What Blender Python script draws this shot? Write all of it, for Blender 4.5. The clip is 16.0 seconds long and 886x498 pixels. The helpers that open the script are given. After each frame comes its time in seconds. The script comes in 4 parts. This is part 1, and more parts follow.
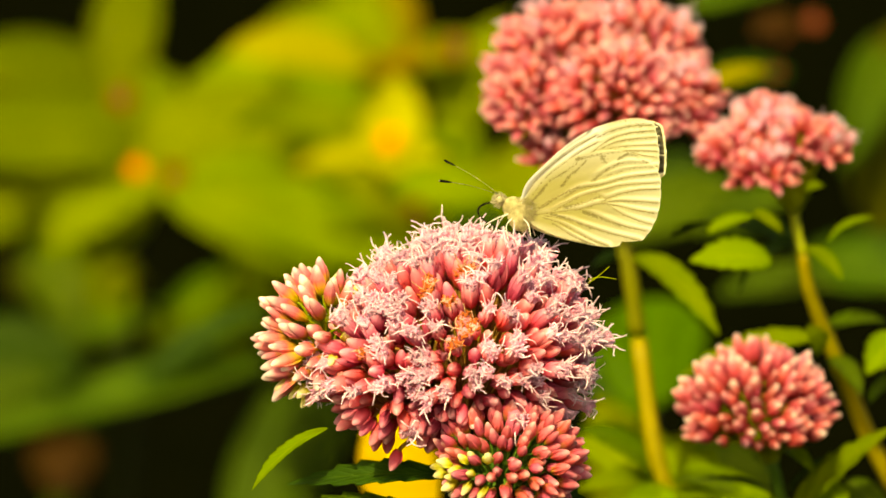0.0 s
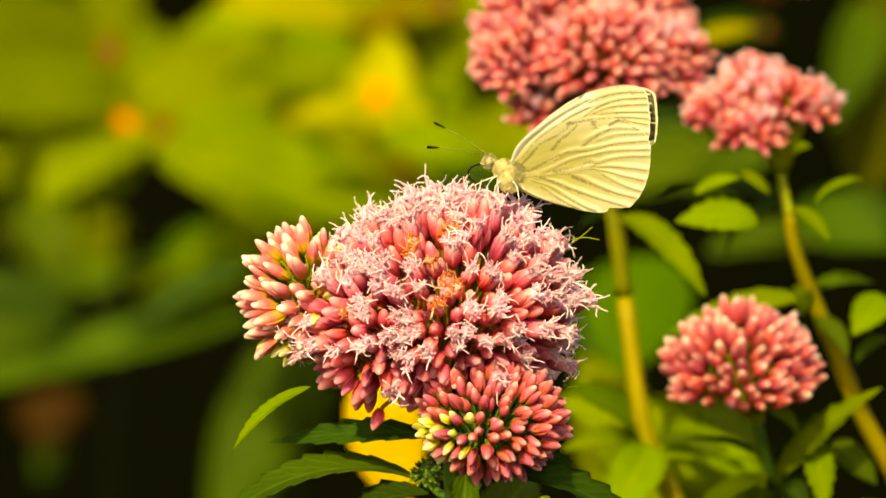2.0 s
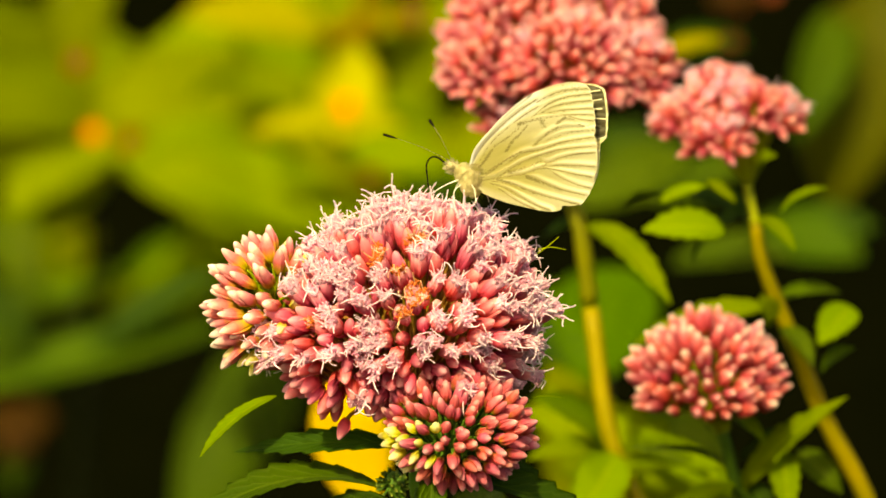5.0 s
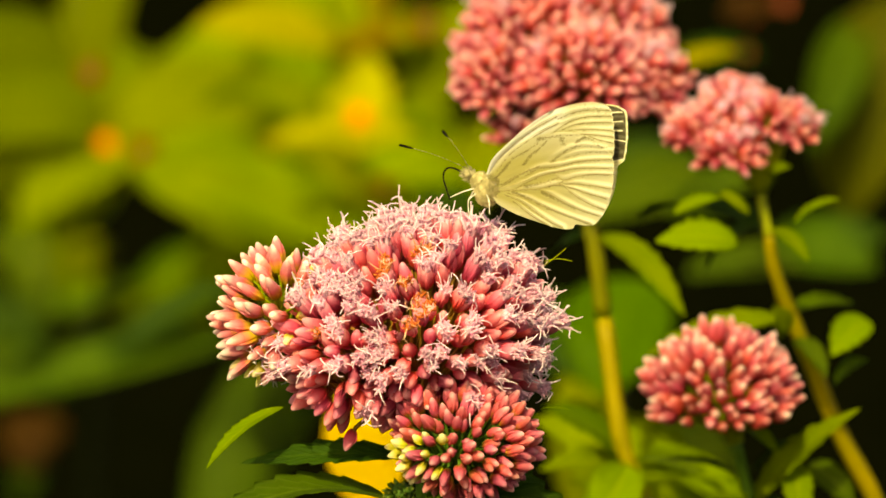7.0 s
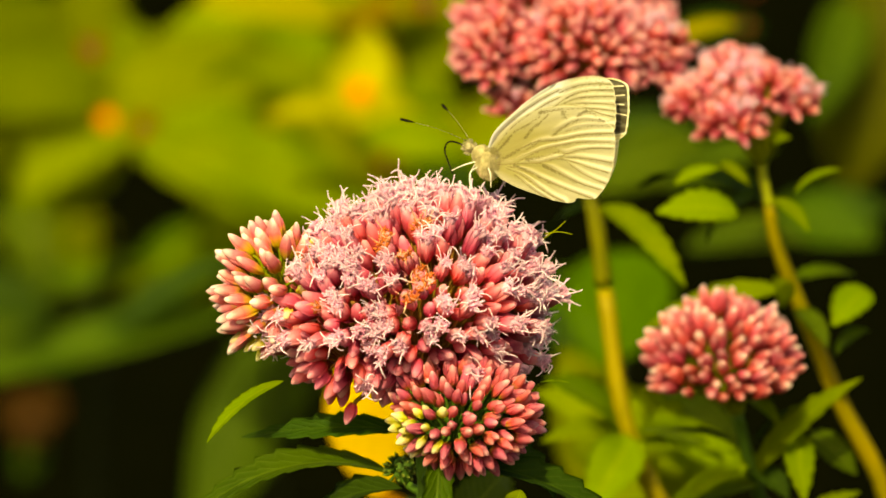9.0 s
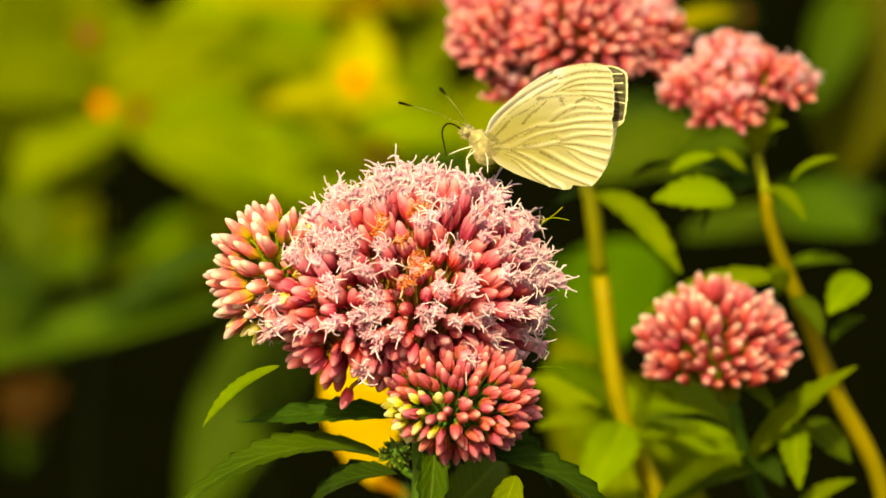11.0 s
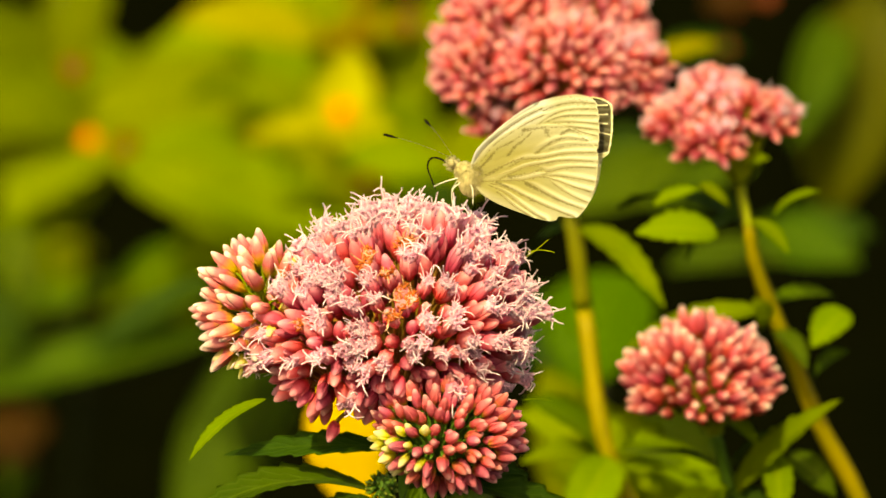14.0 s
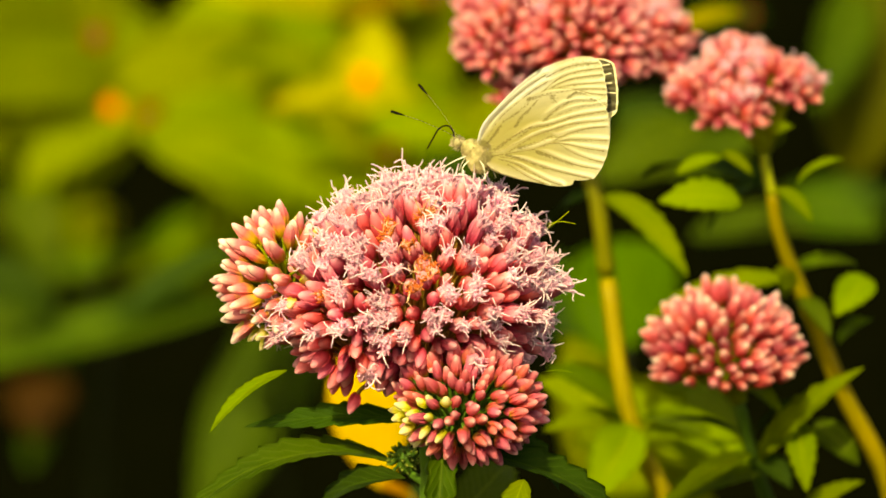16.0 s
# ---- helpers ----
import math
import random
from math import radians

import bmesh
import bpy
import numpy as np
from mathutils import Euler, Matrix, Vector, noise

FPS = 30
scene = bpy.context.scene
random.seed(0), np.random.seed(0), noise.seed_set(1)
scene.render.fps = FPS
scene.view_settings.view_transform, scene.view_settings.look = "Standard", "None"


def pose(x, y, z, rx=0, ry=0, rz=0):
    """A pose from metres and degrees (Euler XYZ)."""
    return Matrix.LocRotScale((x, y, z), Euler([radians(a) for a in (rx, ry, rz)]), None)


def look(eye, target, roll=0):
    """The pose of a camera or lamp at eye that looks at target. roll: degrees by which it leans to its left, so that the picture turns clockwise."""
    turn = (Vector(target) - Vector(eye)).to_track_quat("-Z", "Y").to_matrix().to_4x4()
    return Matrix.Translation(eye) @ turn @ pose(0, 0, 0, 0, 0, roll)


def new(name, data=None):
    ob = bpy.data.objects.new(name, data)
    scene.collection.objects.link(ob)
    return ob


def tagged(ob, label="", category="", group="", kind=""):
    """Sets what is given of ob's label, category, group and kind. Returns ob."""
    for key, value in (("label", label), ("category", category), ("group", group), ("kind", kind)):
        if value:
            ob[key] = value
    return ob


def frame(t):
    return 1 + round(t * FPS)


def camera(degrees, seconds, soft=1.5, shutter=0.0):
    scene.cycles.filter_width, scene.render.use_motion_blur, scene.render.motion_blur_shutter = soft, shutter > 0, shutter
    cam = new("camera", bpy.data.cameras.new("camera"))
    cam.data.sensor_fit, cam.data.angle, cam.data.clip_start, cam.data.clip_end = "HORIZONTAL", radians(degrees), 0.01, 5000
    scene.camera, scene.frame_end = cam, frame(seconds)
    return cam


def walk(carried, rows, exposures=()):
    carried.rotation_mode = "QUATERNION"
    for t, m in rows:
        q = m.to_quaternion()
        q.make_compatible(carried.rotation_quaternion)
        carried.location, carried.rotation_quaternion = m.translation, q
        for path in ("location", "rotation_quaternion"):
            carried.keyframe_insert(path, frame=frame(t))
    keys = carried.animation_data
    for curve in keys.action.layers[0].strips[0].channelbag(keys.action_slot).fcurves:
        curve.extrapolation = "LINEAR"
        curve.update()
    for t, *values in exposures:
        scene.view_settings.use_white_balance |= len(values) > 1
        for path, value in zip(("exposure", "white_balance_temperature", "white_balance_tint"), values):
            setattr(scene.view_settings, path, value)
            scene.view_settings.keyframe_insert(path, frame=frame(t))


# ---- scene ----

BED = pose(0, 0, 1.10, -10)          # axes of the flower bed: x across, y away, z up; leaned with the line of sight


def view(dx, dz, pan, tilt, roll):
    """Camera pose: sideways and upward drift in mm, pan and tilt in thousandths of a radian, roll in degrees."""
    eye = Vector((dx / 1000, -1.2, dz / 1000))
    target = eye + 1.2 * Vector((pan / 1000, 1, tilt / 1000))
    return look(BED @ eye, BED @ target, roll)


cam = camera(5.61, 16.0, soft=1.65)
cam.data.dof.use_dof = True
cam.data.dof.focus_distance = 1.194
cam.data.dof.aperture_fstop = 25
walk(cam, [
    (0.0, view(0.00, -0.00, -0.000, 0.000, 0.00)),
    (0.5, view(-0.52, 0.17, 0.735, -1.308, 0.14)),
    (1.0, view(-0.09, 1.46, 0.898, -2.661, -0.05)),
    (1.5, view(0.97, 2.67, 0.380, -4.453, 0.16)),
    (2.0, view(0.43, 2.29, 1.157, -6.313, 0.35)),
    (2.5, view(-0.06, 1.45, 0.926, -8.129, 0.38)),
    (3.0, view(0.94, 1.64, -1.140, -9.069, 0.42)),
    (3.5, view(0.96, 2.24, -1.069, -9.795, 0.28)),
    (4.0, view(0.16, 0.31, 0.348, -8.016, 0.47)),
    (4.5, view(1.56, 1.54, 1.932, -7.873, 0.37)),
    (5.0, view(1.34, 0.19, 4.204, -3.721, 0.51)),
    (5.2, view(0.73, 0.36, 5.336, -2.531, 0.80)),
    (7.3, view(1.26, 0.36, 2.396, -2.754, 0.50)),
    (7.5, view(1.67, 0.28, 2.138, -3.782, 0.45)),
    (8.0, view(1.56, 1.09, 2.280, -5.735, 0.40)),
    (8.5, view(1.04, -1.13, 2.170, -4.218, 0.49)),
    (9.0, view(1.50, -1.73, 2.549, -4.196, 0.39)),
    (11.5, view(0.83, -3.05, 3.372, -5.250, 0.70)),
    (12.0, view(-0.73, -2.38, 3.524, -6.097, 0.46)),
    (12.5, view(1.08, -0.81, 1.688, -7.372, 0.55)),
    (13.0, view(1.43, 0.24, 2.131, -7.229, 0.54)),
    (13.5, view(1.69, 0.42, 2.869, -5.680, 0.56)),
    (14.0, view(2.92, -1.36, 3.726, -2.193, 0.48)),
    (14.5, view(2.61, -0.91, 4.315, -2.080, 0.49)),
    (15.0, view(3.71, 0.23, 2.966, -3.528, 0.57)),
    (15.5, view(4.74, -0.83, 1.683, -4.589, 0.27)),
    (16.0, view(2.93, -1.26, 1.177, -5.799, 0.44)),
], exposures=[(0.0, 0.62, 11200, -4), (5.2, 0.63, 11200, -4), (7.3, 0.44, 11200, -3), (9.2, 0.45, 11200, -3),
             (11.3, 0.58, 11200, -4), (13.5, 0.56, 11200, -4), (16.0, 0.54, 11200, -4)])

# ---- light ----
SUN_EL, SUN_AZ = 42, -164            # degrees; azimuth from +y towards +x
world = bpy.data.worlds.new("sky")
scene.world = world
world.use_nodes = True
wt = world.node_tree
sky = wt.nodes.new("ShaderNodeTexSky")
sky.sky_type = "NISHITA"
sky.sun_disc = False
sky.dust_density, sky.ozone_density = 6.0, 0.2
sky.sun_elevation = radians(SUN_EL)
sky.sun_rotation = radians(SUN_AZ)
wt.links.new(sky.outputs[0], wt.nodes["Background"].inputs[0])
wt.nodes["Background"].inputs[1].default_value = 0.12
to_sun = Vector((math.sin(radians(SUN_AZ)) * math.cos(radians(SUN_EL)),
                 math.cos(radians(SUN_AZ)) * math.cos(radians(SUN_EL)), math.sin(radians(SUN_EL))))
sun = new("sun", bpy.data.lights.new("sun", "SUN"))
sun.data.energy = 4.4
sun.data.angle = radians(0.53)
sun.data.color = (1.0, 0.93, 0.62)
sun.matrix_world = look(to_sun * 5 + Vector((0, 0, 1)), (0, 0, 1))


# ---- materials ----
class Nodes:
    """Short hand for a node material."""

    def __init__(self, name):
        self.mat = bpy.data.materials.new(name)
        self.mat.use_nodes = True
        self.t = self.mat.node_tree
        self.bsdf = self.t.nodes["Principled BSDF"]
        self.out = self.t.nodes["Material Output"]

    def add(self, kind, **values):
        n = self.t.nodes.new("ShaderNode" + kind)
        for k, v in values.items():
            n.inputs[k.replace("_", " ")].default_value = v
        return n

    def link(self, a, b):
        self.t.links.new(a, b)

    def math(self, op, a, b=None, c=None):
        n = self.t.nodes.new("ShaderNodeMath")
        n.operation = op
        for i, v in enumerate((a, b, c)):
            if v is None:
                continue
            if isinstance(v, (int, float)):
                n.inputs[i].default_value = v
            else:
                self.link(v, n.inputs[i])
        return n.outputs[0]

    def ramp(self, fac, stops):
        n = self.t.nodes.new("ShaderNodeValToRGB")
        while len(n.color_ramp.elements) < len(stops):
            n.color_ramp.elements.new(0.5)
        for e, (p, c) in zip(n.color_ramp.elements, stops):
            e.position, e.color = p, (*c, 1)
        self.link(fac, n.inputs[0])
        return n.outputs[0]

    def mix(self, fac, a, b, blend="MIX"):
        n = self.t.nodes.new("ShaderNodeMix")
        n.data_type, n.blend_type = "RGBA", blend
        for sock, v in ((n.inputs[0], fac), (n.inputs[6], a), (n.inputs[7], b)):
            if isinstance(v, (int, float)):
                sock.default_value = v
            elif isinstance(v, tuple):
                sock.default_value = (*v, 1)
            else:
                self.link(v, sock)
        return n.outputs[2]

    def noise(self, scale, detail=3.0, coords=None):
        n = self.add("TexNoise", Scale=scale, Detail=detail)
        if coords is None:
            coords = self.t.nodes.new("ShaderNodeTexCoord").outputs["Object"]
        self.link(coords, n.inputs["Vector"])
        return n.outputs[0]

    def bump(self, height, distance, strength=0.6):
        n = self.add("Bump", Strength=strength, Distance=distance)
        self.link(height, n.inputs["Height"])
        self.link(n.outputs[0], self.bsdf.inputs["Normal"])

    def translucent(self, colour, share):
        """Lets part of the light shine through thin tissue."""
        tr = self.add("BsdfTranslucent")
        self.link(colour, tr.inputs["Color"])
        mx = self.add("MixShader", Fac=share)
        self.link(self.bsdf.outputs[0], mx.inputs[1])
        self.link(tr.outputs[0], mx.inputs[2])
        self.link(mx.outputs[0], self.out.inputs["Surface"])


def leaf_material(name, dark, light, vein, share=0.3, rough=0.55, spots=None):
    n = Nodes(name)
    uv = n.t.nodes.new("ShaderNodeTexCoord").outputs["UV"]
    sep = n.add("SeparateXYZ")
    n.link(uv, sep.inputs[0])
    along, across = sep.outputs[0], sep.outputs[1]          # across: -1 .. 1 shifted to 0 .. 1
    off = n.math("ABSOLUTE", n.math("SUBTRACT", across, 0.5))
    rib = n.math("LESS_THAN", off, 0.03)
    slant = n.math("SUBTRACT", n.math("MULTIPLY", along, 9.0), n.math("MULTIPLY", off, 5.0))
    side = n.math("SUBTRACT", 1.0, n.math("POWER", n.math("ABSOLUTE", n.math("SINE", n.math("MULTIPLY", slant, 3.1416))), 0.25))
    net = n.math("MAXIMUM", rib, side)
    big, fine = n.noise(60, 4), n.noise(900, 3)
    col = n.ramp(big, [(0.3, dark), (0.7, light)])
    info = n.t.nodes.new("ShaderNodeObjectInfo").outputs["Random"]
    hsv = n.add("HueSaturation")
    n.link(n.math("ADD", 0.488, n.math("MULTIPLY", info, 0.024)), hsv.inputs["Hue"])
    n.link(n.math("ADD", 0.8, n.math("MULTIPLY", info, 0.4)), hsv.inputs["Value"])
    n.link(col, hsv.inputs["Color"])
    col = n.mix(n.math("MULTIPLY", fine, 0.35), hsv.outputs[0], dark)
    if spots:
        patch = n.math("GREATER_THAN", n.noise(130, 2), 0.66)
        col = n.mix(n.math("MULTIPLY", patch, 0.8), col, spots)
    col = n.mix(n.math("MULTIPLY", net, 0.5), col, vein)
    n.link(col, n.bsdf.inputs["Base Color"])
    n.bsdf.inputs["Roughness"].default_value = rough
    n.bsdf.inputs["Specular IOR Level"].default_value = 0.07
    n.bump(n.math("ADD", n.math("MULTIPLY", net, -1.0), fine), 0.0003)
    n.translucent(col, share)
    return n.mat


def stem_material(name, a, b):
    n = Nodes(name)
    tc = n.t.nodes.new("ShaderNodeTexCoord").outputs["Object"]
    mp = n.add("Mapping", Scale=(1.0, 1.0, 0.08))
    n.link(tc, mp.inputs[0])
    streak = n.noise(1600, 3, mp.outputs[0])
    col = n.ramp(n.noise(90, 3), [(0.35, a), (0.65, b)])
    col = n.mix(n.math("MULTIPLY", streak, 0.4), col, a)
    n.link(col, n.bsdf.inputs["Base Color"])
    n.bsdf.inputs["Roughness"].default_value = 0.55
    n.bsdf.inputs["Specular IOR Level"].default_value = 0.12
    n.bump(streak, 0.0002)
    return n.mat


def bud_material(name, stops, tint_range=0.03, share=0.42):
    """Runs from the foot to the tip of a bud 3.6 mm long."""
    n = Nodes(name)
    tc = n.t.nodes.new("ShaderNodeTexCoord").outputs["Object"]
    sep = n.add("SeparateXYZ")
    n.link(tc, sep.inputs[0])
    info = n.t.nodes.new("ShaderNodeObjectInfo").outputs["Random"]
    grain = n.noise(1500, 3)
    up = n.math("DIVIDE", sep.outputs[2], 0.0036)
    up = n.math("ADD", up, n.math("MULTIPLY", n.math("SUBTRACT", grain, 0.5), 0.25))
    up = n.math("ADD", up, n.math("MULTIPLY", n.math("SUBTRACT", info, 0.5), 0.22))
    col = n.ramp(up, stops)
    hsv = n.add("HueSaturation")
    other = n.math("FRACT", n.math("MULTIPLY", info, 7.31))
    n.link(n.math("ADD", 0.5 - tint_range / 2, n.math("MULTIPLY", other, tint_range)), hsv.inputs["Hue"])
    n.link(n.math("ADD", 0.78, n.math("MULTIPLY", n.math("FRACT", n.math("MULTIPLY", info, 3.7)), 0.44)), hsv.inputs["Value"])
    n.link(col, hsv.inputs["Color"])
    n.link(hsv.outputs[0], n.bsdf.inputs["Base Color"])
    n.bsdf.inputs["Roughness"].default_value = 0.5
    n.bsdf.inputs["Specular IOR Level"].default_value = 0.25
    mp = n.add("Mapping", Scale=(1, 1, 0.12))
    n.link(tc, mp.inputs[0])
    n.bump(n.noise(2600, 2, mp.outputs[0]), 0.00012)
    n.translucent(hsv.outputs[0], share)
    return n.mat


def plain_material(name, a, b, scale, rough=0.6, share=0.0, vary=0.0):
    n = Nodes(name)
    col = n.ramp(n.noise(scale, 4), [(0.35, a), (0.65, b)])
    if vary:
        info = n.t.nodes.new("ShaderNodeObjectInfo").outputs["Random"]
        hsv = n.add("HueSaturation")
        n.link(n.math("ADD", 1 - vary, n.math("MULTIPLY", info, 2 * vary)), hsv.inputs["Value"])
        n.link(col, hsv.inputs["Color"])
        col = hsv.outputs[0]
    n.link(col, n.bsdf.inputs["Base Color"])
    n.bsdf.inputs["Roughness"].default_value = rough
    n.bump(n.noise(scale * 6, 3), 0.0002, 0.4)
    if share:
        n.translucent(col, share)
    return n.mat


LEAF = leaf_material("leaf_fresh", (0.07, 0.14, 0.008), (0.14, 0.22, 0.012), (0.26, 0.34, 0.04))
# LEAF_DARK, LEAF_MID and LEAF_DEEP also colour shaded blades, the shade being in the green
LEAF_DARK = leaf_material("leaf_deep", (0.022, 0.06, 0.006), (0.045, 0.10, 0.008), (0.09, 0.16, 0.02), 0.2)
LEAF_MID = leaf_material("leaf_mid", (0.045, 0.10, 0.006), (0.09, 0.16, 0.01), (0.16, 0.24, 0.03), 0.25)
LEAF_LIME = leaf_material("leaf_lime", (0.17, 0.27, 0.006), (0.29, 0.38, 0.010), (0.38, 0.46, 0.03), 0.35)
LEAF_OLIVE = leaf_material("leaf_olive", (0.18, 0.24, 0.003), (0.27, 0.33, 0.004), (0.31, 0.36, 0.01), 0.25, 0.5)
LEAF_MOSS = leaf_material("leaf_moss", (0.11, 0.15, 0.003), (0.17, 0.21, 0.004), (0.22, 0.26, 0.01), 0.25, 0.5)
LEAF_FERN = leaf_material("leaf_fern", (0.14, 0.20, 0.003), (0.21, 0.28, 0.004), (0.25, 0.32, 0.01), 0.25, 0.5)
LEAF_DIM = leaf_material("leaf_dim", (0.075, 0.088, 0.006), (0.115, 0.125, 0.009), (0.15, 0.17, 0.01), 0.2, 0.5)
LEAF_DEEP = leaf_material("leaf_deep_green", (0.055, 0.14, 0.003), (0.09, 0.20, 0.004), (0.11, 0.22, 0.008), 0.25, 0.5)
LEAF_YELLOW = leaf_material("leaf_yellowed", (0.40, 0.39, 0.006), (0.54, 0.51, 0.02), (0.52, 0.48, 0.05), 0.35)
LEAF_TAN = leaf_material("leaf_tan", (0.30, 0.22, 0.006), (0.42, 0.32, 0.010), (0.42, 0.34, 0.03), 0.3)
LEAF_GOLD = leaf_material("leaf_golden", (0.62, 0.43, 0.004), (0.76, 0.56, 0.008), (0.70, 0.50, 0.02), 0.4)
LEAF_AMBER = leaf_material("leaf_amber", (0.45, 0.20, 0.003), (0.60, 0.30, 0.006), (0.55, 0.28, 0.02), 0.3)
LEAF_BROWN = leaf_material("leaf_brown", (0.045, 0.02, 0.003), (0.075, 0.032, 0.004), (0.07, 0.04, 0.01), 0.1)
STEM = stem_material("stem_green", (0.04, 0.10, 0.012), (0.08, 0.15, 0.02))
STEM_YELLOW = stem_material("stem_yellow", (0.17, 0.145, 0.008), (0.27, 0.205, 0.012))
STEM_LIME = stem_material("stem_lime", (0.16, 0.20, 0.012), (0.26, 0.28, 0.02))
STEM_OLIVE = stem_material("stem_olive", (0.09, 0.10, 0.006), (0.15, 0.145, 0.009))
# far stems: shade put into a near-black green, so they sink into the background
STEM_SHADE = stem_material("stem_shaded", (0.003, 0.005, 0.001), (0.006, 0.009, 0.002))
STEM_ROSY = stem_material("stem_rosy", (0.22, 0.14, 0.02), (0.42, 0.14, 0.06))
BUD = bud_material("bud_pink", [(0.0, (0.32, 0.11, 0.018)), (0.2, (0.48, 0.038, 0.052)), (0.5, (0.58, 0.085, 0.12)),
                                (0.78, (0.68, 0.195, 0.245)), (0.98, (0.83, 0.46, 0.50))], 0.03, 0.45)
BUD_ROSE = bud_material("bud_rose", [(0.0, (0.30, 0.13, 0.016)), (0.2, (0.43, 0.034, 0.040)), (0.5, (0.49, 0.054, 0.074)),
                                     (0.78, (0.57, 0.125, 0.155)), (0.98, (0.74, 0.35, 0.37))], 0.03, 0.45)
BUD_TIPPED = bud_material("bud_white_tipped", [(0.0, (0.36, 0.103, 0.026)), (0.2, (0.51, 0.046, 0.055)), (0.55, (0.63, 0.091, 0.124)),
                                               (0.80, (0.71, 0.218, 0.258)), (0.98, (0.83, 0.638, 0.626))], 0.03, 0.42)
BUD_YOUNG = bud_material("bud_young", [(0.0, (0.50, 0.440, 0.030)), (0.26, (0.62, 0.320, 0.060)), (0.46, (0.70, 0.148, 0.162)),
                                       (0.72, (0.80, 0.297, 0.330)), (0.94, (0.93, 0.784, 0.768))])
BUD_SALMON = bud_material("bud_salmon", [(0.0, (0.40, 0.30, 0.03)), (0.16, (0.50, 0.13, 0.05)), (0.40, (0.59, 0.075, 0.11)),
                                         (0.78, (0.69, 0.17, 0.23)), (1.0, (0.82, 0.42, 0.47))], 0.04)
BUD_GREEN = bud_material("bud_green", [(0.0, (0.38, 0.420, 0.020)), (0.5, (0.66, 0.600, 0.080)), (0.9, (0.90, 0.820, 0.500))])
BUD_LEAFY = bud_material("bud_leafy", [(0.0, (0.05, 0.110, 0.010)), (0.6, (0.10, 0.170, 0.020)), (0.95, (0.26, 0.320, 0.060))])
CUP = bud_material("cup_red", [(0.0, (0.46, 0.14, 0.05)), (0.2, (0.66, 0.05, 0.09)), (0.5, (0.75, 0.11, 0.19)),
                               (0.8, (0.82, 0.25, 0.36)), (1.05, (0.90, 0.46, 0.56))], 0.035, 0.48)
STYLE = plain_material("style_pale_pink", (0.86, 0.63, 0.80), (0.93, 0.80, 0.95), 700, 0.5, 0.35, 0.08)
COROLLA = plain_material("corolla_pink", (0.86, 0.42, 0.63), (0.93, 0.68, 0.86), 600, 0.5, 0.45, 0.14)
STYLE_TAN = plain_material("style_tan", (0.62, 0.28, 0.15), (0.78, 0.50, 0.37), 700, 0.55, 0.2, 0.15)
STYLE_DRY = plain_material("style_withered", (0.46, 0.075, 0.015), (0.68, 0.18, 0.045), 900, 0.6, 0.25, 0.15)
PETAL_ORANGE = plain_material("petal_orange", (0.90, 0.20, 0.004), (0.98, 0.28, 0.004), 300, 0.5, 0.3)
PETAL_RUST = plain_material("petal_rust", (0.15, 0.024, 0.003), (0.23, 0.04, 0.004), 300, 0.6, 0.2)
# near black: the shade under the plants is put into the soil's colour
SOIL_SHADE = plain_material("soil", (0.0011, 0.0016, 0.0004), (0.0030, 0.0033, 0.0008), 14, 0.95)
SOIL_SHADE.node_tree.nodes["Principled BSDF"].inputs["Specular IOR Level"].default_value = 0.0


# ---- building helpers; shapes are written in millimetres ----
def part(name, bm, material, parent=None, label=""):
    me = bpy.data.meshes.new(name)
    bmesh.ops.scale(bm, vec=(0.001,) * 3, verts=bm.verts)
    bm.to_mesh(me)
    bm.free()
    for m in material if isinstance(material, (list, tuple)) else [material]:
        me.materials.append(m)
    for p in me.polygons:
        p.use_smooth = True
    ob = new(name, me)
    ob.parent = parent
    return tagged(ob, label)


def thing(name, m, label, category, group="", kind=""):
    ob = new(name)
    ob.empty_display_size = 0.01
    ob.matrix_world = m
    return tagged(ob, label, category, group, kind)


def spline(points, steps):
    """Smooth run of points through the given ones; the tangents keep to the shorter neighbour, so that it never overshoots."""
    p = [Vector(q) for q in points]
    n = len(p)
    ways = []
    for i in range(n):
        d = p[min(i + 1, n - 1)] - p[max(i - 1, 0)]
        ways.append(d.normalized() if d.length > 1e-9 else d)
    out = []
    for i in range(n - 1):
        b, c = p[i], p[i + 1]
        span = (c - b).length
        m0, m1 = ways[i] * span, ways[i + 1] * span
        for k in range(steps):
            t = k / steps
            out.append(b * (2 * t ** 3 - 3 * t * t + 1) + m0 * (t ** 3 - 2 * t * t + t) + c * (3 * t * t - 2 * t ** 3) + m1 * (t ** 3 - t * t))
    out.append(p[-1])
    return out


def tube(bm, path, radii, sides=6, slot=0):
    """A closed tube along path; radii: one number or one for each point."""
    n = len(path)
    if isinstance(radii, (int, float)):
        radii = [radii] * n
    rings = []
    side = None
    for i, p in enumerate(path):
        way = (path[min(i + 1, n - 1)] - path[max(i - 1, 0)]).normalized()
        if side is None:
            side = way.orthogonal().normalized()
        side = (side - way * side.dot(way)).normalized()
        up = way.cross(side)
        rings.append([bm.verts.new(p + radii[i] * (side * math.cos(a) + up * math.sin(a)))
                      for a in (2 * math.pi * k / sides for k in range(sides))])
    for r, q in zip(rings, rings[1:]):
        for k in range(sides):
            f = bm.faces.new((r[k], r[(k + 1) % sides], q[(k + 1) % sides], q[k]))
            f.material_index = slot
    bm.faces.new(rings[0][::-1]).material_index = slot
    bm.faces.new(rings[-1]).material_index = slot


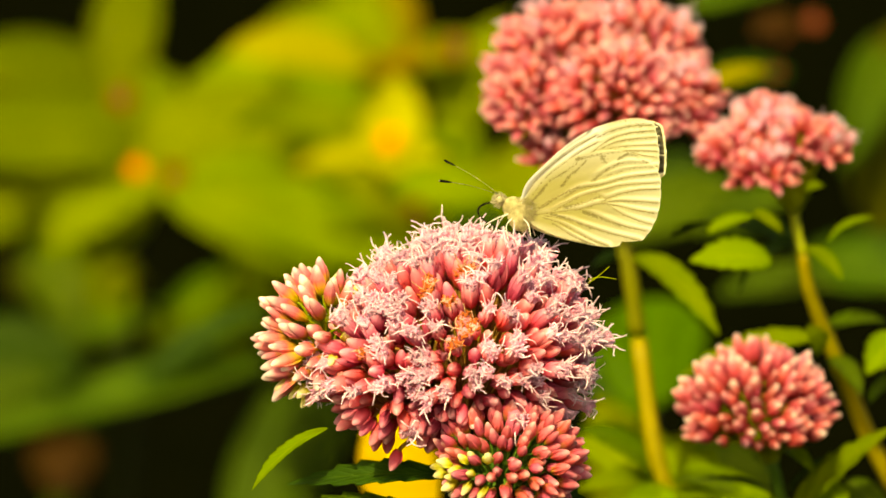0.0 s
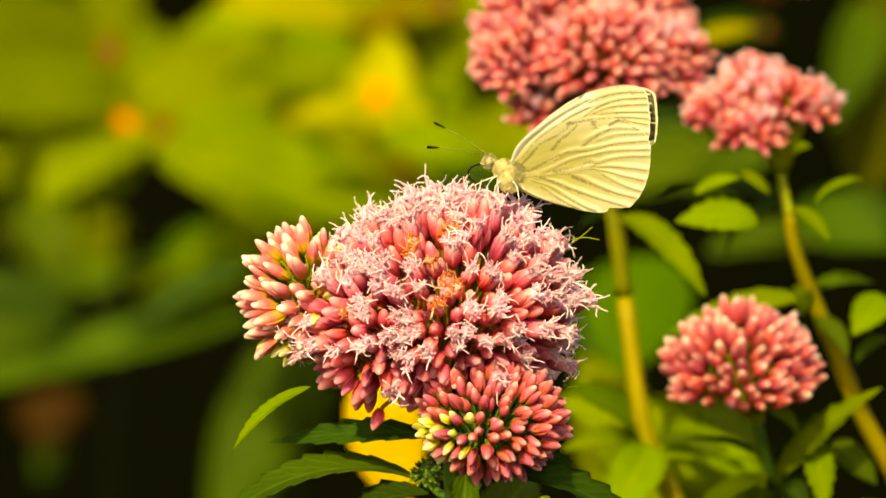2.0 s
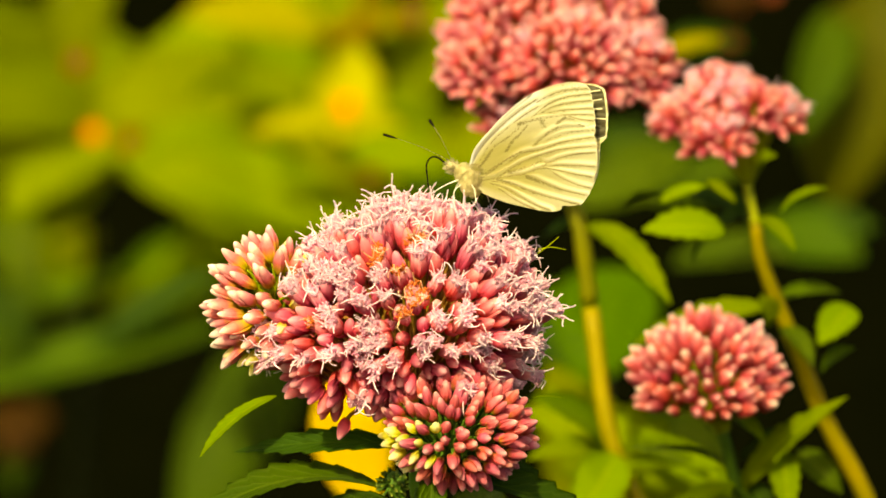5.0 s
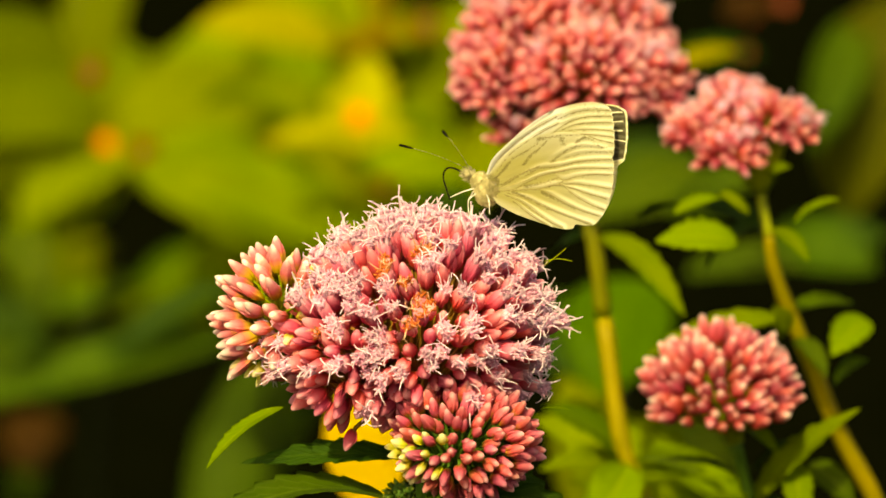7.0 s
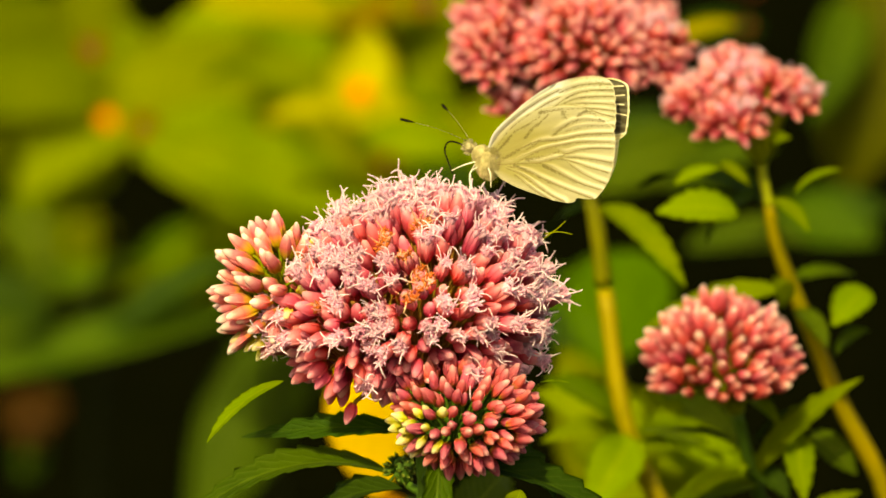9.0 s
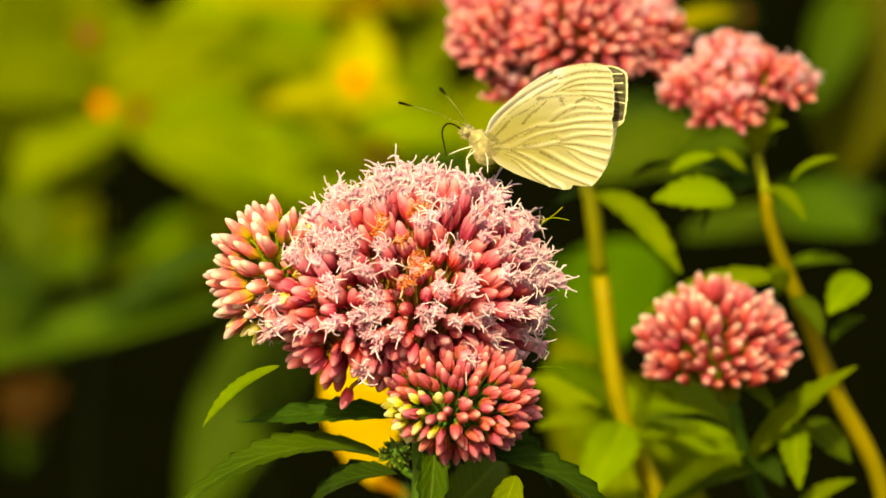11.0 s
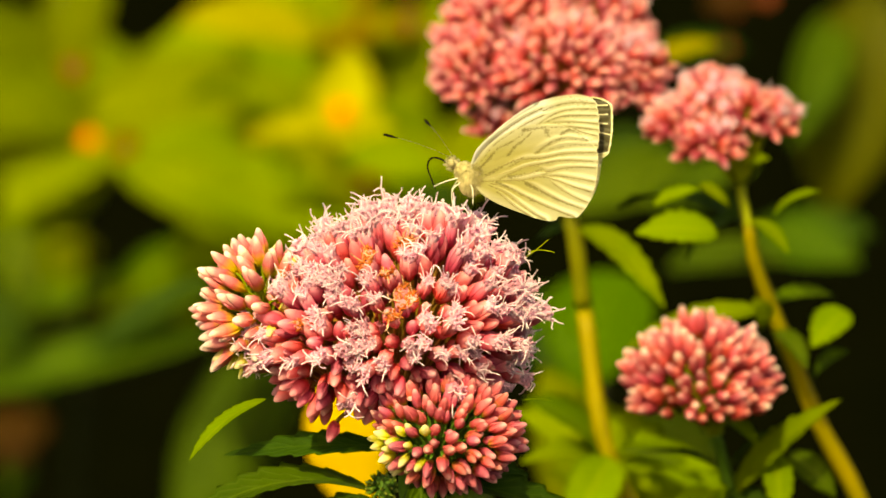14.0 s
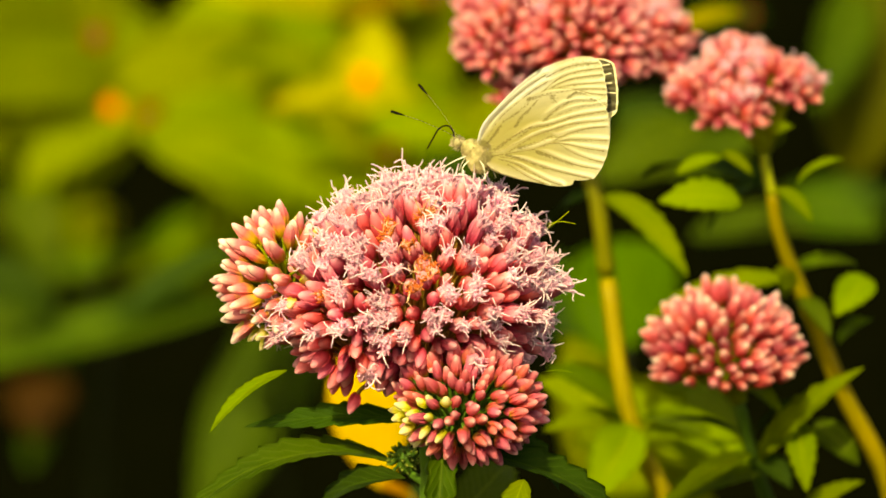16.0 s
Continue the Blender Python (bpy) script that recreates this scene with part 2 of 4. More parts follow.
def leaf(name, parent, material, base, tip, width, face=(0, -0.5, 0.85), arch=0.15, teeth=0, fold=0.15,
         shape=0.42, twist=0.0, label="", petiole=0.0, seed=1, thick=0.35, saw=1.0):
    """A leaf blade from base to tip. face: the way its upper side looks; arch: how far it bows along face, as a share of
    its length; teeth: saw teeth on each edge; fold: how far the halves rise from the midrib; shape: where it is widest."""
    rng = random.Random(seed)
    base, tip = Vector(base), Vector(tip)
    way = tip - base
    length = way.length
    way.normalize()
    face = Vector(face)
    face = (face - way * face.dot(way)).normalized()
    side = way.cross(face)
    n = max(16, teeth * 6)
    m = 4
    bm = bmesh.new()
    uv = bm.loops.layers.uv.new("UVMap")
    rows, coords = [], {}
    wob = rng.uniform(0, 6)
    for i in range(n + 1):
        t = i / n
        w = (t ** (shape * 1.6)) * ((1 - t) ** (1.6 * (1 - shape))) if 0 < t < 1 else 0.0
        w = w / ((shape ** (shape * 1.6)) * ((1 - shape) ** (1.6 * (1 - shape))))
        w = max(w, 0.015) * width / 2
        if teeth:
            notch = (t * teeth) % 1.0
            w *= 1 + (0.30 * notch - 0.12) * (0.3 + t) * saw
        a = twist * t
        s = side * math.cos(a) + face * math.sin(a)
        f = face * math.cos(a) - side * math.sin(a)
        mid = base + way * (length * t) + face * (arch * length * 4 * t * (1 - t) - arch * length * 0.6 * t * t)
        mid += side * (0.025 * length * math.sin(3 * t + wob))
        row = []
        for j in range(-m, m + 1):
            k = j / m
            v = bm.verts.new(mid + s * (w * k) + f * (abs(k) * w * fold * 2 + 0.05 * w * math.sin(9 * t + 2 * k + wob)))
            coords[v] = (t, 0.5 + 0.5 * k)
            row.append(v)
        rows.append(row)
    for r, q in zip(rows, rows[1:]):
        for k in range(2 * m):
            fc = bm.faces.new((r[k], r[k + 1], q[k + 1], q[k]))
            for lp in fc.loops:
                lp[uv].uv = coords[lp.vert]
    ret = bmesh.ops.solidify(bm, geom=bm.faces[:], thickness=thick)
    if petiole:
        tube(bm, spline([base - way * petiole - face * petiole * 0.2, base, base + way * length * 0.3 + face * arch * length * 0.7], 4),
             max(0.5, width * 0.04), 5)
    return part(name, bm, material, parent, label)


def foot(x, y, z):
    """The point of the ground plumb below a point of the bed, in mm of the bed's axes."""
    p = BED @ (Vector((x, y, z)) / 1000)
    return BED.inverted() @ Vector((p.x, p.y, -0.02)) * 1000


def stalk(name, parent, material, points, radii, label="", sides=10, steps=6):
    bm = bmesh.new()
    path = spline(points, steps)
    n = len(path) - 1
    rr = [radii[0] + (radii[1] - radii[0]) * i / n for i in range(n + 1)]
    rr = [r * (1 + 0.05 * math.sin(i * 1.7)) for i, r in enumerate(rr)]
    tube(bm, path, rr, sides)
    return part(name, bm, material, parent, label)


def profile(bm, stops, sides, slot=0, lean=0.0):
    """A turned body about z from (height, radius) stops."""
    rings = []
    for z, r in stops:
        rings.append([bm.verts.new((r * math.cos(a) + lean * z * z * 0.06, r * math.sin(a), z))
                      for a in (2 * math.pi * k / sides for k in range(sides))])
    for r, q in zip(rings, rings[1:]):
        for k in range(sides):
            bm.faces.new((r[k], r[(k + 1) % sides], q[(k + 1) % sides], q[k])).material_index = slot
    bm.faces.new(rings[0][::-1]).material_index = slot
    bm.faces.new(rings[-1]).material_index = slot


def mesh_of(name, bm, materials):
    ob = part(name, bm, materials)
    me = ob.data
    bpy.data.objects.remove(ob)
    return me


def bud_mesh(seed, material):
    rng = random.Random(seed)
    bm = bmesh.new()
    f = rng.uniform(0.9, 1.08)
    profile(bm, [(0, 0.22), (0.35, 0.52 * f), (0.9, 0.76 * f), (1.6, 0.86 * f), (2.3, 0.76 * f), (2.9, 0.58 * f), (3.35, 0.36), (3.6, 0.12)],
            8, 0, rng.uniform(-0.5, 0.5))
    # overlapping bracts at the foot
    for k in range(3):
        a = rng.uniform(0, 6.28)
        o = Vector((math.cos(a), math.sin(a), 0))
        tube(bm, [o * 0.30, o * 0.62 + Vector((0, 0, 0.6)), o * 0.84 * f + Vector((0, 0, 1.4)), o * 0.76 * f + Vector((0, 0, 2.2 + 0.3 * k))],
             [0.2, 0.30, 0.26, 0.06], 4)
    return mesh_of("bud", bm, [material])


def curl(rng, start, way, length, bend, steps=5):
    pts, p, d = [start], start.copy(), way.normalized()
    turn = Vector((rng.uniform(-1, 1), rng.uniform(-1, 1), rng.uniform(-1, 0.6)))
    for _ in range(steps):
        d = (d + turn * bend / steps).normalized()
        turn += Vector((rng.uniform(-1, 1), rng.uniform(-1, 1), rng.uniform(-1, 1))) * 0.9
        p = p + d * (length / steps)
        pts.append(p)
    return pts


def floret_mesh(seed, cup, corolla, style, tall=1.0):
    """An open flower: a slim reddish cup of bracts, a few pink tubes with lobed mouths and long curling pale styles."""
    rng = random.Random(seed)
    bm = bmesh.new()
    profile(bm, [(0, 0.20), (0.4, 0.48), (1.2, 0.80), (2.0, 0.94), (2.8, 0.90), (3.4, 0.62)], 8, 0, rng.uniform(-0.4, 0.4))
    for k in range(5):
        a = rng.uniform(0, 6.28)
        o = Vector((math.cos(a), math.sin(a), 0))
        tube(bm, [o * 0.3, o * 0.64 + Vector((0, 0, 0.8)), o * 0.86 + Vector((0, 0, 1.9)), o * 0.84 + Vector((0, 0, 2.9 + 0.25 * k))], [0.2, 0.3, 0.28, 0.06], 4, 0)
    spray = rng.uniform(0.7, 1.4)
    for k in range(5):
        a = 2 * math.pi * k / 5 + rng.uniform(-0.5, 0.5)
        lean = Vector((math.cos(a), math.sin(a), 0)) * rng.uniform(0.3, 0.7)
        top = Vector((0, 0, rng.uniform(3.5, 4.5) * tall)) + lean * rng.uniform(0.9, 1.5)
        tube(bm, [lean * 0.6 + Vector((0, 0, 2.4)), lean + Vector((0, 0, 3.3)), top], [0.24, 0.28, 0.34], 6, 1)
        for j in range(5):
            b = 2 * math.pi * j / 5 + rng.uniform(-0.5, 0.5)
            o = Vector((math.cos(b), math.sin(b), 0)) * 0.28
            up = Vector((0, 0, rng.uniform(0.2, 0.5)))
            tube(bm, [top + o - up * 0.3, top + o * 1.3 + up * 0.6, top + o * rng.uniform(1.4, 2.8) + up], [0.17, 0.17, 0.05], 3, 1)
        for j in range(2):
            if rng.random() < 0.34:
                continue
            d = lean * rng.uniform(0.0, 2.0) * spray + Vector((rng.uniform(-0.6, 0.6), rng.uniform(-0.6, 0.6), rng.uniform(0.6, 1.2)))
            r = rng.uniform(0.075, 0.105)
            n = 7
            tube(bm, curl(rng, top, d, rng.uniform(1.2, 2.9) * tall, rng.uniform(0.6, 3.2), n), [r * (1 - 0.25 * q / n) for q in range(n + 1)], 4, 2)
    return mesh_of("floret", bm, [cup, corolla, style])


BUDS = [bud_mesh(i, BUD) for i in range(4)]
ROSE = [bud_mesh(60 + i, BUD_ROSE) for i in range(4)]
CUPBUDS = [bud_mesh(5 + i, CUP) for i in range(4)]
YOUNG = [bud_mesh(10 + i, BUD_YOUNG) for i in range(4)]
SALMON = [bud_mesh(24 + i, BUD_SALMON) for i in range(4)]
TINY = [bud_mesh(22, BUD_LEAFY)]
TIPPED = [bud_mesh(15 + i, BUD_TIPPED) for i in range(4)]
GREEN = [bud_mesh(20 + i, BUD_GREEN) for i in range(2)]
OPEN = [floret_mesh(30 + i, CUP, COROLLA, STYLE) for i in range(18)]
DRY = [floret_mesh(50 + i, CUP, STYLE_DRY, STYLE_TAN, 0.85) for i in range(4)]


def cluster(parent, foot, centre, radii, axis, spread, count, pick, seed, stem=STEM, label="", size=1.0, avoid=(), fan=0.0, inner=0, stretch=1.0, rise=(0, 0, 0), flat=1.0,
            filling=None, bumps=2.4):
    """A domed cluster of florets on fine branchlets that rise from foot. axis and spread: the cap of the ellipsoid that
    carries them; pick(direction, rng): (meshes, name, size); avoid: other ellipsoids that hold none of these florets."""
    rng = random.Random(seed)
    foot, centre, axis = Vector(foot), Vector(centre), Vector(axis).normalized()
    turn = axis.to_track_quat("Z", "Y")
    seats = []
    low = math.cos(radians(spread))
    for i in range(count):
        z = 1 - (1 - low) * (i + 0.5) / count
        a = i * 2.39996 + rng.uniform(-0.16, 0.16)
        z = min(1, max(-1, z + rng.uniform(-0.03, 0.03)))
        r = math.sqrt(1 - z * z)
        d = turn @ Vector((r * math.cos(a), r * math.sin(a), z))
        lump = 1 + 0.10 * noise.noise(d * bumps + Vector((seed, 0, 0))) + rng.uniform(-0.05, 0.05)
        p = centre + Vector((d.x * radii[0], d.y * radii[1], d.z * radii[2])) * lump
        if any(((p.x - c[0]) / q[0]) ** 2 + ((p.y - c[1]) / q[1]) ** 2 + ((p.z - c[2]) / q[2]) ** 2 < 1 for c, q in avoid):
            continue
        out = Vector((d.x / radii[0], d.y / radii[1], d.z / radii[2])).normalized()
        out = (out + axis * fan + Vector(rise) + Vector((rng.uniform(-1, 1), rng.uniform(-1, 1), rng.uniform(-1, 1))) * 0.16).normalized()
        out = Vector((out.x, out.y * flat, out.z)).normalized()
        seats.append((p, out, d))
    # a second layer of buds fills the gaps below the crown
    for i in range(inner):
        z = 1 - (1 - low) * 0.96 * (i + 0.5) / inner
        a = i * 2.39996 + 1.0
        r = math.sqrt(1 - z * z)
        d = turn @ Vector((r * math.cos(a), r * math.sin(a), z))
        p = centre + Vector((d.x * radii[0], d.y * radii[1], d.z * radii[2])) * rng.uniform(0.83, 0.96)
        out = (d + Vector(rise) + Vector((rng.uniform(-1, 1), rng.uniform(-1, 1), rng.uniform(-1, 1))) * 0.2).normalized()
        seats.append((p, Vector((out.x, out.y * flat, out.z)).normalized(), None))
    bm = bmesh.new()
    for p, out, d in seats:
        tube(bm, spline([foot, foot.lerp(p, 0.45) + axis * 1.0, p - out * 1.2, p + out * 0.25], 2), [0.4, 0.36, 0.32, 0.28, 0.25, 0.22, 0.22], 4)
    # a dense core of small branch forks
    for k in range(7):
        d = turn @ Vector((0.55 * math.cos(k * 0.9), 0.55 * math.sin(k * 0.9), 0.7))
        q = centre + Vector((d.x * radii[0], d.y * radii[1], d.z * radii[2])) * 0.62
        tube(bm, spline([foot, foot.lerp(q, 0.5) + axis * 1.5, q], 4), [1.2, 1.2, 1.1, 1.0, 0.95, 0.9, 0.85, 0.8, 0.7], 6)
    ob = part("flower_head", bm, stem, parent, label)
    for p, out, d in seats:
        meshes, name, s = pick(d, rng) if d else (filling or CUPBUDS, "bud", 1.0)
        fl = new(name, meshes[rng.randrange(len(meshes))])
        fl.parent = ob
        q = out.to_track_quat("Z", "Y").to_matrix().to_4x4() @ pose(0, 0, 0, 0, 0, rng.uniform(0, 360))
        k = size * s * rng.uniform(0.85, 1.12)
        fl.matrix_basis = Matrix.Translation(p / 1000) @ q @ Matrix.Diagonal((k, k, k * stretch * rng.uniform(0.92, 1.12), 1))
    return ob


# ---- ground ----
bm = bmesh.new()
bmesh.ops.create_grid(bm, x_segments=60, y_segments=60, size=1.0)
for v in bm.verts:
    r = max(abs(v.co.x), abs(v.co.y))
    g = 2.5 * r + 1497.5 * r ** 7
    v.co.x, v.co.y = v.co.x * g / max(r, 1e-6) * 1000, v.co.y * g / max(r, 1e-6) * 1000
    v.co.z = 30 * noise.noise(v.co / 300) if r < 0.6 else 0
tagged(part("ground", bm, SOIL_SHADE), "garden soil, its colour darkened to near black for the plants' shade", "ground", kind="structure")

# ---- the hemp agrimony on which the butterfly feeds ----
def pick_main(d, rng):
    """Open florets over the crown, a withered patch in the middle, buds along the lower rim and strewn between."""
    if d.z < -0.55 + rng.uniform(-0.2, 0.2):
        return CUPBUDS, "bud", 0.95
    if ((d.x + 0.10) / 0.34) ** 2 + ((d.z - 0.40) / 0.46) ** 2 < 1 and d.y < 0 and rng.random() < 0.46:
        return DRY, "withered_floret", 0.95
    if rng.random() < 0.16:
        return CUPBUDS, "bud", 1.08
    return OPEN, "floret", 1.0


def pick_young(d, rng):
    if d.z < -0.62 or (d.x > 0.15 and rng.random() < 0.6):
        return GREEN, "green_bud", 0.8
    return YOUNG, "bud", 1.0


def pick_low(d, rng):
    if d.x < -0.32 and d.z < 0.15 and rng.random() < 0.85:
        return GREEN, "green_bud", 0.8
    return SALMON if rng.random() < 0.92 else YOUNG, "bud", 1.0


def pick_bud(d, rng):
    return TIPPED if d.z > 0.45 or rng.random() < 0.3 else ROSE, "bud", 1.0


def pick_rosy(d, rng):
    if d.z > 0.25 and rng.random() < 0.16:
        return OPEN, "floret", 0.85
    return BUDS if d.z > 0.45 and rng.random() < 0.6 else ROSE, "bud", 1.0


def pick_half(d, rng):
    if d.z > 0.3 and rng.random() < 0.1:
        return OPEN, "floret", 0.85
    return BUDS, "bud", 1.0


def main_plant():
    plant = thing("hemp_agrimony", BED, "pink hemp agrimony with open fluffy florets and red buds", "flower", "hemp agrimony plants")
    stalk("stem", plant, STEM, [(3.9, 6, -42.9), (4.1, 4, -37.5), (3.5, 2, -31.5), (2.3, 2, -24.7)], (1.7, 1.3))
    stalk("lower_stem", plant, STEM, [foot(12, 20, -60), (7, 60, -420), (3.9, 6, -42.6)], (3.0, 1.7))
    stalk("branch", plant, STEM, [(2.9, 3, -27.0), (-4.8, 4, -21.7), (-11.6, 4, -18.0), (-15.7, 2, -15.7)], (0.8, 0.6))
    stalk("branch", plant, STEM, [(3.9, 3, -36.8), (6.4, -3, -34.3), (7.5, -6, -32.0)], (1.0, 0.8))
    low_lobe = ((-6.0, 0, -15.7), (7.5, 8.4, 7.6))
    crown = ((3.2, 2, -13.2), (13.4, 12.6, 11.2))
    cluster(plant, (2.3, 2, -26.2), *low_lobe, (-0.5, -0.7, 0.15), 104, 104, pick_main, 4, STEM_ROSY,
            fan=0.1, size=1.08, inner=50, rise=(-0.1, -0.1, 0.15), avoid=[crown], flat=0.8, bumps=3.8)
    cluster(plant, (2.3, 2, -26.2), *crown, (0, -0.78, 0.62), 122, 275, pick_main, 3, STEM_ROSY, avoid=[low_lobe],
            label="crown of open pink florets with pale curling styles", fan=0.1, size=1.06, inner=160, rise=(0, -0.1, 0.32), flat=0.82, bumps=3.8)
    cluster(plant, (-13.4, 2, -15.6), (-15.8, 1, -12.2), (5.4, 5.0, 6.9), (-0.78, -0.45, 0.36), 96, 62, pick_young, 5, STEM_LIME,
            label="tight side cluster of pink buds with cream tips", size=0.98, fan=0.3, stretch=1.15, inner=24, flat=0.45, filling=YOUNG)
    cluster(plant, (7.2, -4, -32.8), (8.7, -5, -27.9), (7.9, 6.6, 6.2), (0.15, -0.8, 0.25), 118, 112, pick_low, 8, STEM,
            label="round cluster of closed salmon buds", size=0.84, stretch=0.92, rise=(0.15, 0, 0.25), flat=0.65, inner=96, filling=SALMON)
    leaf("leaf", plant, LEAF_LIME, (-15.3, 2, -23.7), (-25.3, -4, -31.5), 2.5, (-0.3, -0.6, 0.7), 0.08, 9, 0.15, seed=2)
    # blades under the crown: its shade is put into the dark and mid greens
    leaf("leaf", plant, LEAF_DARK, (1.0, 4, -30.6), (-21.0, 8, -30.7), 4.2, (0, -0.7, 0.65), 0.04, 7, 0.10, seed=3, saw=1.4)
    leaf("leaf", plant, LEAF_MID, (-0.6, 10, -36.7), (-33.0, 2, -43.6), 5.6, (0, -0.5, 0.85), 0.17, 11, 0.16, shape=0.36, seed=4, saw=1.5)
    leaf("leaf", plant, LEAF_DARK, (0.6, 6, -38.0), (-13.5, 10, -46.5), 7.0, (-0.2, -0.4, 0.9), 0.20, 6, 0.15, seed=5, saw=1.4)
    leaf("leaf", plant, LEAF_MID, (5.0, -4, -31.0), (4.9, -8, -50.5), 4.0, (0.1, -0.9, 0.3), 0.06, 6, 0.34, seed=6, saw=1.3)
    leaf("leaf", plant, LEAF_DARK, (8.6, 0, -34.2), (31.9, 2, -45.4), 6.0, (0.1, -0.55, 0.8), 0.12, 8, 0.2, seed=7, saw=1.4)
    leaf("leaf", plant, LEAF_DARK, (13.0, 4, -31.4), (21.5, 6, -39.4), 5.0, (0.2, -0.6, 0.75), 0.08, 5, 0.15, seed=17, saw=1.4)
    leaf("leaf", plant, LEAF_LIME, (16.6, -6, -37.9), (12.6, -12, -48.1), 4.2, (0, -0.9, 0.3), 0.05, 6, 0.15, seed=8)
    leaf("leaf", plant, LEAF, (7.4, 40, -44.1), (15.8, 60, -37.3), 7, (0, -0.8, 0.5), 0.05, 6, 0.15, seed=18)
    leaf("bract", plant, LEAF_LIME, (18.8, 0, -23.7), (22.9, 0, -23.7), 0.7, (0, -0.3, 0.9), 0.05, 0, 0.1, seed=9)
    for path in ([(19.2, -2, -4.6), (20.8, -3, -3.4), (22.0, -4, -2.3)], [(19.3, -2, -4.0), (21.1, -3, -3.7), (22.9, -4, -4.0)]):
        stalk("hair", plant, STEM_LIME, path, (0.10, 0.05), sides=5)
    stalk("branch", plant, STEM, [(3.6, 5, -38.7), (1.9, 8, -38.0), (0.9, 9, -37.2)], (0.7, 0.5))
    cluster(plant, (0.9, 9, -37.2), (0.3, 9, -35.7), (1.6, 1.6, 1.5), (0, -0.5, 0.85), 120, 46, lambda d, rng: (TINY, "green_bud", 1.0), 9, STEM,
            label="tiny bunch of unopened green buds", size=0.24)
    stalk("branch", plant, STEM_ROSY, [(-3.0, 1, -24.5), (-5.4, 0, -26.2), (-5.9, 0, -26.9)], (0.3, 0.25))
    drooping = new("bud", CUPBUDS[1])
    drooping.parent = plant
    drooping.matrix_basis = pose(-0.0059, 0, -0.0266, 0, 196, 0) @ Matrix.Scale(0.85, 4)
    tagged(drooping, "drooping wilted dark red bud")
    leaf("bract", plant, LEAF_LIME, (3.4, -3, -26.9), (4.9, -5, -22.0), 3.2, (0, -0.95, 0.2), 0.05, 3, 0.1, seed=10)
    return plant


# ---- the plants behind ----
def back_plants():
    g = "hemp agrimony plants"
    a = thing("hemp_agrimony", BED, "pink hemp agrimony with closed red buds on a low side shoot", "flower", g)
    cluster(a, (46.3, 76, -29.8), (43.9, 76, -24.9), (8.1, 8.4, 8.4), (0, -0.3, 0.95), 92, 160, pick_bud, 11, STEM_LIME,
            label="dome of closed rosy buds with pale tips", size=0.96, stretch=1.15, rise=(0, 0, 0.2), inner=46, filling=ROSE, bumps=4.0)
    stalk("stem", a, STEM, [foot(70, 100, -60), (62, 150, -380), (53.3, 100, -53.5), (49.1, 86, -39.3), (46.3, 76, -29.8)], (1.4, 0.8))
    for i, (mat, b, t, w, f) in enumerate((
            (LEAF_LIME, (48.3, 84, -28.3), (52.7, 78, -31.3), 2.6, (0.2, -0.7, 0.6)),
            (LEAF_DARK, (48.1, 82, -36.1), (35.2, 80, -32.1), 2.6, (0, -0.3, 0.9)),
            (LEAF_DARK, (49.4, 84, -34.4), (57.3, 80, -28.7), 4.0, (0.1, -0.2, 0.9)),
            (LEAF_LIME, (49.4, 84, -39.2), (63.2, 78, -24.3), 4.6, (-0.2, -0.7, 0.6)),
            (LEAF_LIME, (54.4, 84, -32.9), (56.3, 76, -42.1), 4.4, (0.0, -0.9, 0.3)),
            (LEAF, (57.6, 90, -32.8), (63.8, 88, -39.0), 4.2, (-0.2, -0.8, 0.5)),
            (LEAF, (49.4, 84, -40.0), (35.6, 76, -45.4), 5.4, (-0.2, -0.6, 0.7)),
            (LEAF_LIME, (48.1, 80, -37.3), (34.5, 70, -45.7), 4.0, (-0.3, -0.7, 0.6)),
            (LEAF_LIME, (55.5, 84, -46.9), (63.8, 80, -40.9), 3.8, (0.2, -0.6, 0.7)),
            (LEAF_DARK, (48.8, 84, -38.1), (54.0, 80, -42.0), 4.4, (0.1, -0.6, 0.7)))):
        leaf("leaf", a, mat, b, t, w, f, 0.10, 7, 0.15, seed=20 + i)

    b = thing("hemp_agrimony", BED, "pink hemp agrimony on a yellow-green stem with small leaves", "flower", g)
    b_lobes = (((46.7, 100, 15.3), (4.0, 5.0, 4.2), 100), ((41.0, 97, 13.0), (2.1, 4.0, 2.2), 48), ((54.7, 98, 14.2), (1.5, 3.4, 1.7), 38),
               ((45.7, 93, 10.6), (3.0, 3.2, 1.7), 48), ((51.0, 97, 14.7), (2.8, 4.0, 2.6), 55))
    for i, (q, r, n) in enumerate(b_lobes):
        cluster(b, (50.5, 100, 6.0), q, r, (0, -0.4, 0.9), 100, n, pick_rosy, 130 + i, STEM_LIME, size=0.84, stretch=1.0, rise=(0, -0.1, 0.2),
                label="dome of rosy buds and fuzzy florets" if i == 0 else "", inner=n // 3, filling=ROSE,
                avoid=[o[:2] for k, o in enumerate(b_lobes) if k != i])
    stalk("stem", b, STEM_LIME, [(51.7, 100, -0.7), (50.7, 100, 3.7), (50.5, 100, 8.2)], (0.78, 0.7))
    stalk("lower_stem", b, STEM_YELLOW, [foot(120, 120, -60), (95, 190, -400), (70.6, 120, -46.9), (62.0, 112, -27.8), (55.6, 106, -13.0), (52.6, 102, -5.6), (51.7, 100, -0.7)], (1.6, 0.8))
